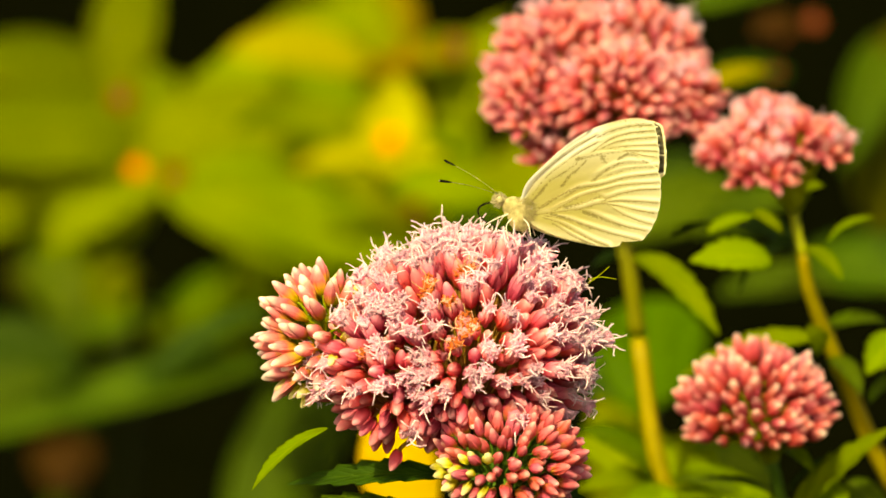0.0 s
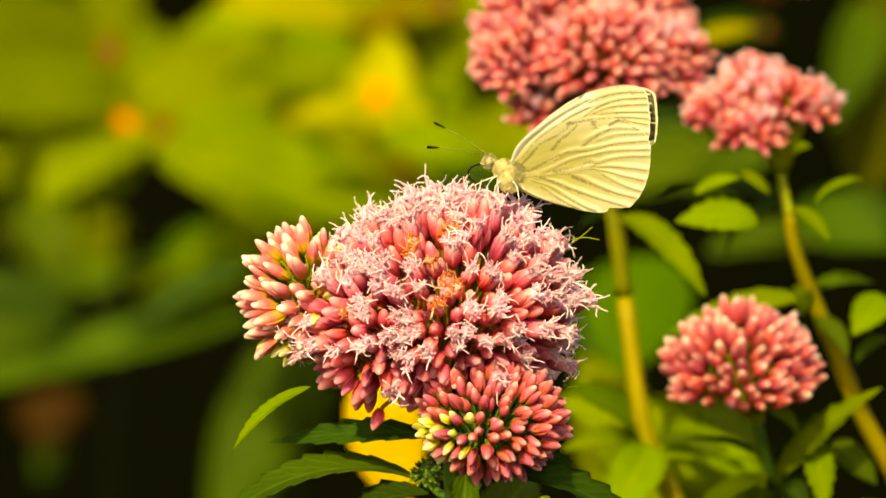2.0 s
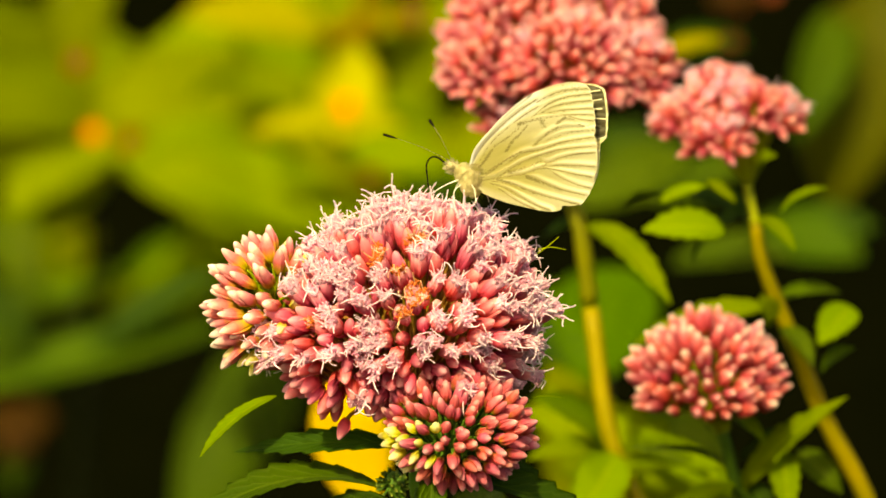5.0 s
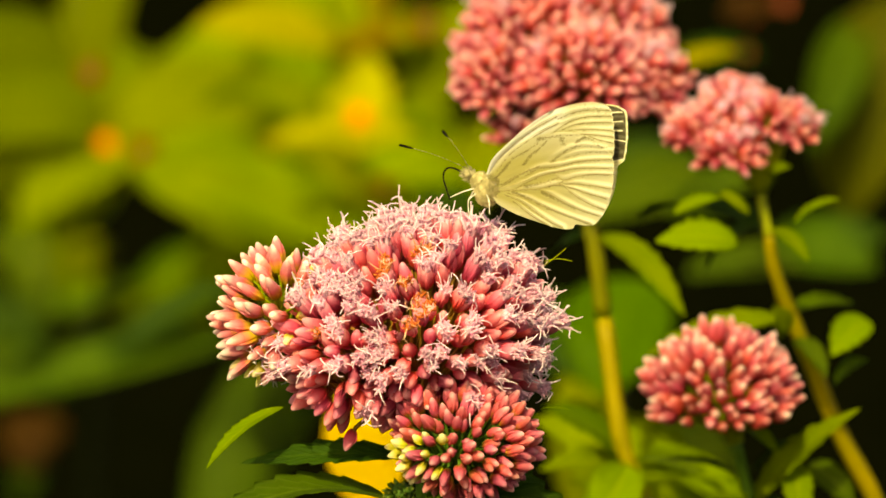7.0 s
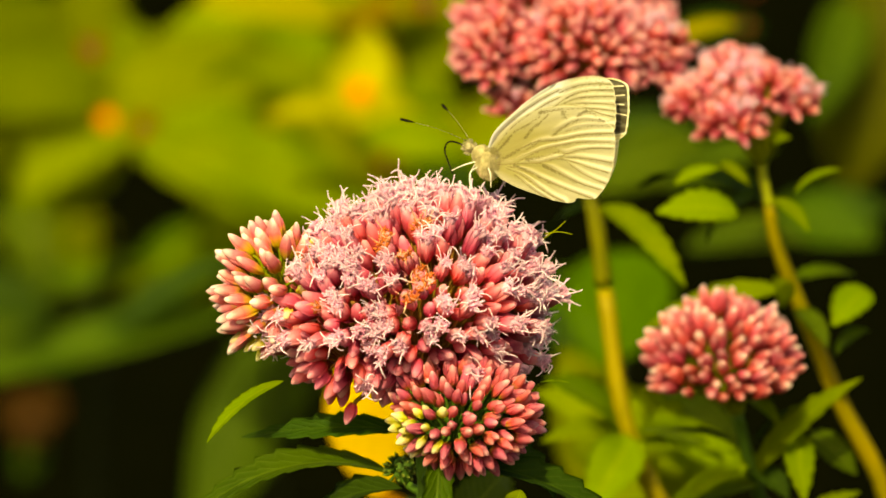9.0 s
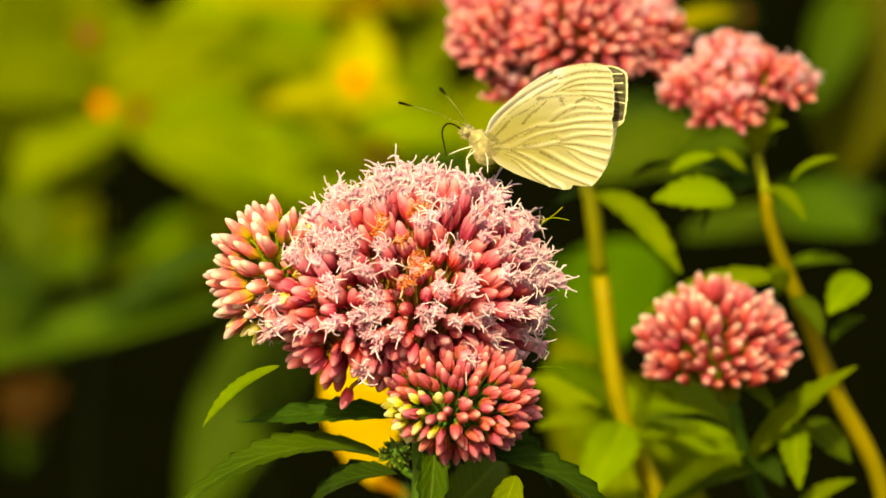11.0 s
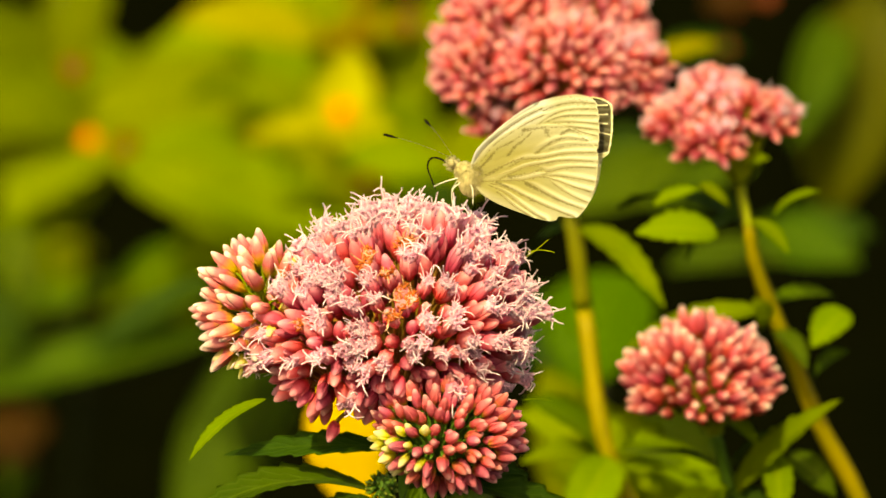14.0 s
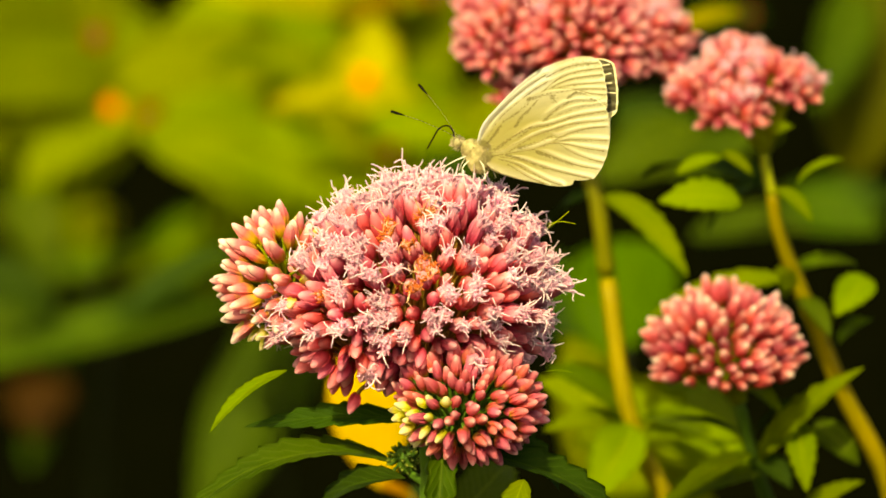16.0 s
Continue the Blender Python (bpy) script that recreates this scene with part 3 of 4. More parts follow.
    for i, (mat, p, t, w, f) in enumerate((
            (LEAF_LIME, (52.0, 96, 0.3), (56.9, 90, -4.1), 2.4, (0.2, -0.8, 0.4)),
            (LEAF_LIME, (55.2, 98, 1.1), (61.6, 94, 4.8), 1.9, (0.1, -0.6, 0.7)),
            (LEAF_LIME, (51.5, 98, 7.5), (54.3, 94, 9.3), 2.6, (0.2, -0.8, 0.5)),
            (LEAF_LIME, (46.9, 90, -1.9), (35.1, 90, -1.4), 5.2, (-0.1, -0.85, 0.45)),
            (LEAF_LIME, (37.7, 90, 2.4), (44.3, 88, 4.7), 2.2, (-0.1, -0.8, 0.5)),
            (LEAF_LIME, (44.6, 92, 5.5), (48.5, 90, 2.2), 1.8, (0, -0.8, 0.5)),
            (LEAF_DARK, (50.6, 104, 0.9), (42.3, 112, -6.5), 6.0, (-0.3, -0.4, 0.8)),
            (LEAF_DARK, (51.7, 110, -0.7), (33.7, 130, 3.4), 8.0, (0, -0.2, 0.9)),
            (LEAF_LIME, (53.8, 98, -12.6), (33.8, 100, -17.7), 4.6, (-0.1, -0.75, 0.7)),
            (LEAF_LIME, (54.1, 100, -15.0), (52.5, 96, -10.9), 3.6, (0, -0.8, 0.5)),
            (LEAF, (55.0, 112, -11.9), (65.0, 116, -10.2), 3.0, (0.1, -0.6, 0.8)),
            (LEAF, (56.1, 104, -15.5), (60.0, 98, -20.8), 3.6, (0.3, -0.8, 0.3)),
            (LEAF_LIME, (66.1, 104, -12.6), (61.0, 100, -17.8), 5.4, (0, -0.8, 0.5)),
            (LEAF, (61.8, 108, -22.4), (66.1, 104, -18.3), 3.6, (0, -0.6, 0.7)))):
        leaf("leaf", b, mat, p, t, w, f, 0.10, 6, 0.15, seed=40 + i)

    c = thing("hemp_agrimony", BED, "tall hemp agrimony with a broad lumpy pink head", "flower", g)
    f = (23.1, 116, 12.4)
    lobes = (((17.0, 110, 24.6), (8.5, 9, 8.4), 190), ((26.4, 118, 25.8), (9.8, 9.5, 8.0), 200),
             ((12.4, 104, 20.5), (4.0, 6, 5.2), 85), ((32.2, 106, 20.5), (5.6, 6.5, 5.4), 110), ((24.4, 98, 20.8), (7, 6.0, 6.0), 110),
             ((15.3, 104, 13.3), (1.3, 1.6, 1.3), 16))
    for i, (q, r, n) in enumerate(lobes):
        others = [(o[0], o[1]) for k, o in enumerate(lobes) if k != i]
        cluster(c, f, q, r, (0, -0.5, 0.85), 105, n, pick_half, 15 + i, label="lumpy pink cluster, half in bud" if i == 0 else "",
                stem=STEM_ROSY, size=0.86, stretch=1.05, rise=(0, -0.1, 0.2), avoid=others, inner=2 * n // 3, filling=BUDS)
    stalk("stem", c, STEM_OLIVE, [(28.4, 120, -12.6), (27.0, 118, -2.4), (24.8, 118, 5.0), (23.1, 116, 12.4)], (1.25, 1.1))
    stalk("lower_stem", c, STEM_YELLOW, [foot(65, 124, -60), (52, 190, -400), (41.9, 124, -58.7), (32.0, 120, -33.7), (28.5, 120, -13.1)], (1.8, 1.2))
    for i, (mat, p, t, w, fc) in enumerate((
            (LEAF_LIME, (28.4, 116, -0.7), (39.2, 100, -11.7), 4.6, (0.2, -0.9, 0.4)),
            (LEAF_DARK, (27.3, 120, -0.7), (18.8, 130, -6.6), 5.0, (-0.2, -0.4, 0.8)),
            (LEAF, (32.3, 122, -34.6), (20.2, 116, -25.8), 6.5, (-0.2, -0.6, 0.7)),
            (LEAF_LIME, (32.3, 122, -35.4), (19.4, 114, -34.4), 6.0, (-0.2, -0.6, 0.7)),
            (LEAF_LIME, (32.6, 118, -34.5), (25.9, 110, -44.9), 8.0, (-0.1, -0.9, 0.2)),
            (LEAF, (33.1, 122, -33.8), (46.0, 112, -37.6), 5.0, (0.2, -0.6, 0.7)),
            (LEAF_LIME, (33.1, 122, -36.3), (50.5, 112, -36.4), 4.0, (0.2, -0.7, 0.6)),
            (LEAF_OLIVE, (39.6, 190, -49.4), (23.8, 180, -25.8), 19, (-0.1, -0.8, 0.5)),
            (LEAF, (33.8, 200, -31.4), (52.6, 190, -36.4), 9, (0.1, -0.7, 0.6)),
            (LEAF_OLIVE, (36.4, 200, -48.9), (47.4, 190, -39.9), 10, (0.1, -0.8, 0.5)))):
        leaf("leaf", c, mat, p, t, w, fc, 0.10, 7, 0.15, seed=60 + i)


# ---- the broad-leaved plants in the distance ----
def blossom(name, at, size, material, seed):
    """A small open blossom of five cupped petals."""
    rng = random.Random(seed)
    bm = bmesh.new()
    at = Vector(at)
    for k in range(5):
        a = 2 * math.pi * k / 5 + rng.uniform(-0.2, 0.2)
        o = Vector((math.cos(a), -0.5, math.sin(a)))
        tube(bm, [at, at + o * size * 0.5, at + o * size * 0.9, at + o * size * 1.05], [size * 0.18, size * 0.42, size * 0.34, size * 0.1], 8)
    return bm


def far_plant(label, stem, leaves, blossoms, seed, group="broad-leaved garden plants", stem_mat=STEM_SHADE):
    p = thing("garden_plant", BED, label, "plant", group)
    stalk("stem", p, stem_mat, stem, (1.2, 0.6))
    for i, (mat, b, t, w, f) in enumerate(leaves):
        leaf("leaf", p, mat, b, t, w, f, 0.07, 0, 0.10, shape=0.45, seed=seed + i, thick=0.5)
    for i, (at, size, mat) in enumerate(blossoms):
        part("blossom", blossom("blossom", at, size, mat, seed + i), mat, p, "small orange blossom")


UPW = (-0.1, -0.75, 0.65)


def distance():
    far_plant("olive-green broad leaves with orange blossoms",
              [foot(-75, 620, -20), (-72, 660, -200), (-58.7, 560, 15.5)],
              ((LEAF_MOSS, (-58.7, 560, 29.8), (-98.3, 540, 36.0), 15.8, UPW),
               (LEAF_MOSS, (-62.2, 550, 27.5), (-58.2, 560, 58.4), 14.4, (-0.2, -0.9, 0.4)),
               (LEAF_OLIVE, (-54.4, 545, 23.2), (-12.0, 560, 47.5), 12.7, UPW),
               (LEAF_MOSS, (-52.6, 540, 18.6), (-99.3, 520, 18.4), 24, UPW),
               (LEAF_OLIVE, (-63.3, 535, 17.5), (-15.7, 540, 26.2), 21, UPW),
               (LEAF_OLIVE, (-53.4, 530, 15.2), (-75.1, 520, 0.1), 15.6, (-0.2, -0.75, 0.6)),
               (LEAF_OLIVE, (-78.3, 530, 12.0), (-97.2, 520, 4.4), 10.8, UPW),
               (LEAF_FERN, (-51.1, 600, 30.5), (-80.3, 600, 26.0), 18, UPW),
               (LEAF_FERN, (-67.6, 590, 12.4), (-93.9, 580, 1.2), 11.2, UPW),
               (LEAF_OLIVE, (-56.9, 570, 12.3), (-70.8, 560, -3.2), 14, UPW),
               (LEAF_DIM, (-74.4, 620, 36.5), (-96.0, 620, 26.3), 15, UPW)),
              (((-57.7, 505, 15.2), 1.7, PETAL_ORANGE), ((-61.3, 525, 28.6), 2.2, PETAL_RUST), ((-50.8, 515, 13.4), 2.4, PETAL_RUST)), 100)
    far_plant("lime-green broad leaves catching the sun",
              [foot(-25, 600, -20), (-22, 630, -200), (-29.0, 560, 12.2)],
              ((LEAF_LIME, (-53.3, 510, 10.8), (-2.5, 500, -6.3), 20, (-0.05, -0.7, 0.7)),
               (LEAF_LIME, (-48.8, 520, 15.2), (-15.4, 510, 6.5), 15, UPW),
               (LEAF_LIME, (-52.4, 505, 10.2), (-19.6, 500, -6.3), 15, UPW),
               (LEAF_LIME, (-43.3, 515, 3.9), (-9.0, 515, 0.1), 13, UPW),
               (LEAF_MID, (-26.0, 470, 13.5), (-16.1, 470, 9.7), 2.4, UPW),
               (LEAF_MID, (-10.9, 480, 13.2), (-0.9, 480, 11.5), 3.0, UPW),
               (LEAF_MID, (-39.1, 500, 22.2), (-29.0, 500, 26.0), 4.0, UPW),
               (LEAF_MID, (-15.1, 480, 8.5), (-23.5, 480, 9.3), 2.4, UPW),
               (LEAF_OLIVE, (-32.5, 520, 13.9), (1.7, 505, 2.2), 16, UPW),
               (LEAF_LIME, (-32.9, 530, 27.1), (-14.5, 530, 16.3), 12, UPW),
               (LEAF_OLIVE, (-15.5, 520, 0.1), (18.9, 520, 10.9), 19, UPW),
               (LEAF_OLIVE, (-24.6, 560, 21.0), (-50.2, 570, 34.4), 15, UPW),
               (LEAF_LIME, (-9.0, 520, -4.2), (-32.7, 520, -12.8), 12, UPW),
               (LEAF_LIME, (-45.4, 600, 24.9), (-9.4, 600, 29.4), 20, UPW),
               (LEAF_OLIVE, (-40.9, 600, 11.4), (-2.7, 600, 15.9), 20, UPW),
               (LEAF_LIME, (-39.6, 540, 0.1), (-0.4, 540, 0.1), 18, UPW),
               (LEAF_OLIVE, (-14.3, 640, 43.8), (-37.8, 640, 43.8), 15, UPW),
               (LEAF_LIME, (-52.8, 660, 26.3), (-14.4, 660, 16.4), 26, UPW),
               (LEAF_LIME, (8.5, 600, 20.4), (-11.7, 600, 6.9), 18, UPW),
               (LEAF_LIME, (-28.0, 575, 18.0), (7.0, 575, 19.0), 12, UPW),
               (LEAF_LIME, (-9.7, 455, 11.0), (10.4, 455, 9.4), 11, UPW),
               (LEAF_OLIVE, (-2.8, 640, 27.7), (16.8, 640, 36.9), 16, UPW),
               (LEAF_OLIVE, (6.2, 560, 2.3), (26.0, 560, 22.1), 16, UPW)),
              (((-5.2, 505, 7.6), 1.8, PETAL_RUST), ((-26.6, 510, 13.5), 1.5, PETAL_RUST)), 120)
    far_plant("yellowing leaves round a bright orange blossom",
              [foot(-8, 640, 10), (-6, 680, -200), (-9.4, 600, 27.1)],
              ((LEAF_YELLOW, (-13.7, 496, 34.9), (-40.6, 490, 37.3), 12.5, UPW),
               (LEAF_YELLOW, (-9.8, 500, 13.1), (-8.4, 506, 33.4), 13, (-0.05, -0.95, 0.2)),
               (LEAF_YELLOW, (-8.9, 486, 18.2), (-27.8, 484, 15.7), 5.5, UPW),
               (LEAF_YELLOW, (-9.9, 486, 18.0), (1.7, 484, 16.1), 5.0, UPW),
               (LEAF_OLIVE, (-10.5, 580, 35.7), (-20.6, 590, 56.0), 12, UPW),
               (LEAF_TAN, (-10.6, 600, 33.9), (-13.4, 600, 57.5), 15, UPW),
               (LEAF_TAN, (-16.8, 548, 34.2), (2.8, 548, 38.1), 4.5, UPW),
               (LEAF_OLIVE, (-9.4, 600, 35.0), (8.5, 600, 41.7), 8, UPW),
               (LEAF_OLIVE, (-0.5, 610, 18.2), (13.1, 610, 46.5), 13, UPW)),
              (((-9.9, 480, 20.3), 2.1, PETAL_ORANGE), ((-8.6, 545, 35.9), 1.3, PETAL_RUST), ((2.3, 560, 38.8), 2.6, PETAL_RUST)), 140)
    # the dim low corner: its shade is put into the darker greens
    far_plant("low green leaves, many darkened in colour for the shade",
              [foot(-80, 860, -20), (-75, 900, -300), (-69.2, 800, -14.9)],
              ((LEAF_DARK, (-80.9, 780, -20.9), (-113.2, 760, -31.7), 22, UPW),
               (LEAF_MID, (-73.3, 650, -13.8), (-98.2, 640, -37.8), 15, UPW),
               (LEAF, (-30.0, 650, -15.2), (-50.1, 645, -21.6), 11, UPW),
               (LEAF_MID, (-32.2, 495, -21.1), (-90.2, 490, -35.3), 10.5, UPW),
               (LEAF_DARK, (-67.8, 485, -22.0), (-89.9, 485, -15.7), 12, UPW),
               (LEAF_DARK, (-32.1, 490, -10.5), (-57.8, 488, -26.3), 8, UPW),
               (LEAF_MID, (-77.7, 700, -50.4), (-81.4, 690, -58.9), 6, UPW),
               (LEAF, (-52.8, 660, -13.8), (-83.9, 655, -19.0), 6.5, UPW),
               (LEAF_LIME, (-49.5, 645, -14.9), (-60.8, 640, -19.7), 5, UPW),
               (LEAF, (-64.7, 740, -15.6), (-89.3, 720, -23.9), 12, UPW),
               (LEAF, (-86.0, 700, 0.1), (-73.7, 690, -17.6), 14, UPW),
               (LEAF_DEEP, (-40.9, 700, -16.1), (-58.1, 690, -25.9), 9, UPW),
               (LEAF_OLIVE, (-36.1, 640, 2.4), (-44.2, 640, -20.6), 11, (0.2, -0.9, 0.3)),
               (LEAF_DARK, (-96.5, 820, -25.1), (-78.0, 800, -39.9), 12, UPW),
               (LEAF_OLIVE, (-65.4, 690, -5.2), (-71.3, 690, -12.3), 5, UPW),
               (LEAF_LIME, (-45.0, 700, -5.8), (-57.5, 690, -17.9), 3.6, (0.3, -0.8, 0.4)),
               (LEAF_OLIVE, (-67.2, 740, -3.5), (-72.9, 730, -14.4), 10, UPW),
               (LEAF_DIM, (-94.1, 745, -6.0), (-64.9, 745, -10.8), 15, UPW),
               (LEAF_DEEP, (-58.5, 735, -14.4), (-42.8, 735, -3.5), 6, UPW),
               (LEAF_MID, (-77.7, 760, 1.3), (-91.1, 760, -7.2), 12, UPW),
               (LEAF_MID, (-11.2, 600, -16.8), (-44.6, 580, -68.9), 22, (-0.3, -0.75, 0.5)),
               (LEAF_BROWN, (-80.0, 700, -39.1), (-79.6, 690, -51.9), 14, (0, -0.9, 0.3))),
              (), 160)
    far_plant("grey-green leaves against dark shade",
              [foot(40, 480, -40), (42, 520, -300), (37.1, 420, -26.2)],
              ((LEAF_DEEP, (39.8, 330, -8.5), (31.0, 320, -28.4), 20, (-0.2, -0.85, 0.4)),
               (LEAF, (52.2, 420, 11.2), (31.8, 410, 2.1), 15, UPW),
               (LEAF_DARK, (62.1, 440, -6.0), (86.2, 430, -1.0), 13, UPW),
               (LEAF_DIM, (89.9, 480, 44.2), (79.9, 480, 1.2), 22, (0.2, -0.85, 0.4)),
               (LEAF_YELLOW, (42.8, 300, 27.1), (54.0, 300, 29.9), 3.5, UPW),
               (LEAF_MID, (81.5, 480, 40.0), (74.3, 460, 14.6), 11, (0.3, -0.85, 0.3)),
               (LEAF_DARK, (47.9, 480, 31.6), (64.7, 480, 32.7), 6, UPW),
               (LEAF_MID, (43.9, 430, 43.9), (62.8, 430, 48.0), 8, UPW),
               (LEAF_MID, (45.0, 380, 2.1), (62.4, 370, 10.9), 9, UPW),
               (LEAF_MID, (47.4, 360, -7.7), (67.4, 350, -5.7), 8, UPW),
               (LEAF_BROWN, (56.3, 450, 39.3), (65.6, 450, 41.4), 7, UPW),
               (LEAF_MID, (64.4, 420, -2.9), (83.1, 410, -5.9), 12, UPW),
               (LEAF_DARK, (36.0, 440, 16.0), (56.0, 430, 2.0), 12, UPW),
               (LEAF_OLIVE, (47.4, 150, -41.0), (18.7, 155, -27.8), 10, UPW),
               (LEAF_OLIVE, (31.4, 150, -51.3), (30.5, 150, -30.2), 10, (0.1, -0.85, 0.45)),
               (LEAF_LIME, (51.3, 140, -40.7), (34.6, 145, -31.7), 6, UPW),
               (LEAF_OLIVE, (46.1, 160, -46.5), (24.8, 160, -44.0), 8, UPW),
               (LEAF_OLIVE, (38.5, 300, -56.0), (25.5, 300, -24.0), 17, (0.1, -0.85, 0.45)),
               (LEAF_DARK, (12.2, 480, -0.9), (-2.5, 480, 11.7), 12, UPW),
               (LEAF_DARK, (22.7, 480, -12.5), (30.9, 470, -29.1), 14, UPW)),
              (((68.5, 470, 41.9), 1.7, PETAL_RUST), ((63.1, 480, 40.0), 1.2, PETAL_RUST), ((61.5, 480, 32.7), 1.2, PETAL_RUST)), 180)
    y = thing("yellow_leaf_shoot", BED, "bright golden-yellow leaf hanging under the flower head", "leaf")
    stalk("stalk", y, STEM, [foot(12, 160, -60), (9, 210, -380), (6, 170, -120), (0.1, 150, -45.1)], (1.5, 0.8))
    leaf("blade", y, LEAF_GOLD, (-4.6, 150, -45.3), (-8.9, 150, -23.5), 12.0, (-0.1, -0.9, 0.45), 0.03, 0, 0.05, shape=0.55, seed=201)
    leaf("blade", y, LEAF_AMBER, (1.0, 146, -46.5), (-4.6, 140, -44.2), 3.6, (-0.1, -0.7, 0.6), 0.05, 0, 0.08, shape=0.5, seed=202)


# ---- the butterfly ----
def wing_outline(points, rays):
    """Points at even steps along the smooth outline."""
    path = spline(points, 10)
    run = [0.0]
    for a, b in zip(path, path[1:]):
        run.append(run[-1] + (b - a).length)
    out, k = [], 0
    for i in range(rays + 1):
        s = run[-1] * i / rays
        while k < len(path) - 2 and run[k + 1] < s:
            k += 1
        out.append(path[k].lerp(path[k + 1], (s - run[k]) / max(run[k + 1] - run[k], 1e-9)))
    return out


def near_lines(x, z, lines):
    """For points of the wing's plane: how far off the nearest line is, whether above it (+) or below (-), and how far along it."""
    best, sign, along = np.full(len(x), 99.0), np.ones(len(x)), np.zeros(len(x))
    for pts in lines:
        path = spline([(px, 0, pz) for px, pz in pts], 5)
        n = len(path) - 1
        for k, (a, b) in enumerate(zip(path, path[1:])):
            ex, ez = b.x - a.x, b.z - a.z
            s = np.clip(((x - a.x) * ex + (z - a.z) * ez) / max(ex * ex + ez * ez, 1e-9), 0, 1)
            ox, oz = x - a.x - s * ex, z - a.z - s * ez
            d = np.hypot(ox, oz)
            hit = d < best
            best = np.where(hit, d, best)
            sign = np.where(hit, np.sign(ex * oz - ez * ox), sign)
            along = np.where(hit, (k + s) / n, along)
    return best, sign, along


def wing(name, parent, materials, points, side, lift, veins, lines, bands, dark=None, label="", pale=()):
    """A wing fanned out from its hinge at the origin, with a raised fold above each vein. side: -1 near, +1 far;
    lift: how far it stands off the middle plane; bands: where dark scales are dusted; dark: the share with the dark tip."""
    rays, rings = 280, 56
    edge = wing_outline(points, rays)
    hub = Vector((0.3, 0, 0.2))

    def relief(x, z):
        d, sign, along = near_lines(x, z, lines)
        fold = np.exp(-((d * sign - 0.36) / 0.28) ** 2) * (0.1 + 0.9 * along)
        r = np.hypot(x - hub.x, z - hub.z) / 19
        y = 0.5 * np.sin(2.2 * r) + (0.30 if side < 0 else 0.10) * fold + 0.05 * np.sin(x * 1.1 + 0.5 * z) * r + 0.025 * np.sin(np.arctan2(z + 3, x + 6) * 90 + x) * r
        return y, d, sign, along, fold

    cells = []
    for i, e in enumerate(edge):
        for k in range(rings + 1):
            r = 0.06 + 0.94 * k / rings
            if k == rings:
                r -= 0.004 * abs(math.sin(i * 0.33))
            q = hub.lerp(e, r)
            cells.append((q.x, q.z, i / rays, r))
    x, z, u, r = np.array(cells).T
    y, d, sign, along, fold = relief(x, z)
    bd, bs, ba = near_lines(x, z, bands)
    grey = np.exp(-(bd / 0.24) ** 2) * (0.72 + 0.15 * np.sin(ba * 5 + 1))
    # grey below each vein: dusted scales plus the fold's narrow shadow, painted in
    grey = np.maximum(grey, np.exp(-((d * sign + 0.09) / 0.11) ** 2) * (0.62 - 0.15 * along))
    grey = np.maximum(grey, 0.35 * np.exp(-(np.hypot(x, z) / 2.6) ** 2))
    if name == "forewing":
        grey = np.maximum(grey, 0.42 * np.exp(-((x - 15.5) / 3.2) ** 2 - ((z - 11.6) / 1.3) ** 2))
    cd, cs, ca = near_lines(x, z, [[(p[0], p[2]) for p in points[:6]]])
    costa = np.clip((3.0 - cd) / 3.0, 0, 1) * np.clip((0.95 - ca) * 5, 0, 1) * (name == "forewing")
    bm = bmesh.new()
    uv = bm.loops.layers.uv.new("UVMap")
    tint = bm.loops.layers.float_color.new("scales")
    vs = [bm.verts.new((x[j], side * (y[j] + lift), z[j])) for j in range(len(x))]
    bm.verts.index_update()
    for i in range(rays):
        for k in range(rings):
            j = i * (rings + 1) + k
            f = bm.faces.new((vs[j], vs[j + 1], vs[j + rings + 2], vs[j + rings + 1]))
            for lp in f.loops:
                n = lp.vert.index
                lp[uv].uv = (u[n], r[n])
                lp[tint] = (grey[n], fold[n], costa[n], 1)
            if dark and dark[0] < i / rays < dark[1] and dark[2] * rings <= k < rings - 1:
                f.material_index = 1
    bmesh.ops.solidify(bm, geom=bm.faces[:], thickness=0.05)
    ob = part(name, bm, materials, parent, label)
    for pts in veins + tuple(pale):
        light = pts in pale or (dark and pts[0][0] > 9)
        path = spline([(px, 0, pz) for px, pz in pts], 8)
        # veins end just inside the margin
        way = [(p - hub).normalized() for p in path]
        rim = [max(edge, key=lambda e, w=w: w.dot((e - hub).normalized())) for w in way]
        path = [p for p, e in zip(path, rim) if (p - hub).length < (0.985 if light and dark else 0.992) * (e - hub).length]
        h = relief(np.array([p.x for p in path]), np.array([p.z for p in path]))[0]
        for p, v in zip(path, h):
            p.y = side * (lift + (0.03 if side < 0 else 0.0) + v)
        n = len(path) - 1
        vb = bmesh.new()
        tube(vb, path, [((0.10 if dark else 0.03) if light else 0.02 + 0.045 * k / n) for k in range(n + 1)], 5)
        part("vein", vb, (VEIN_PALE if dark else VEIN_TAN) if light else VEIN, ob)
    return ob


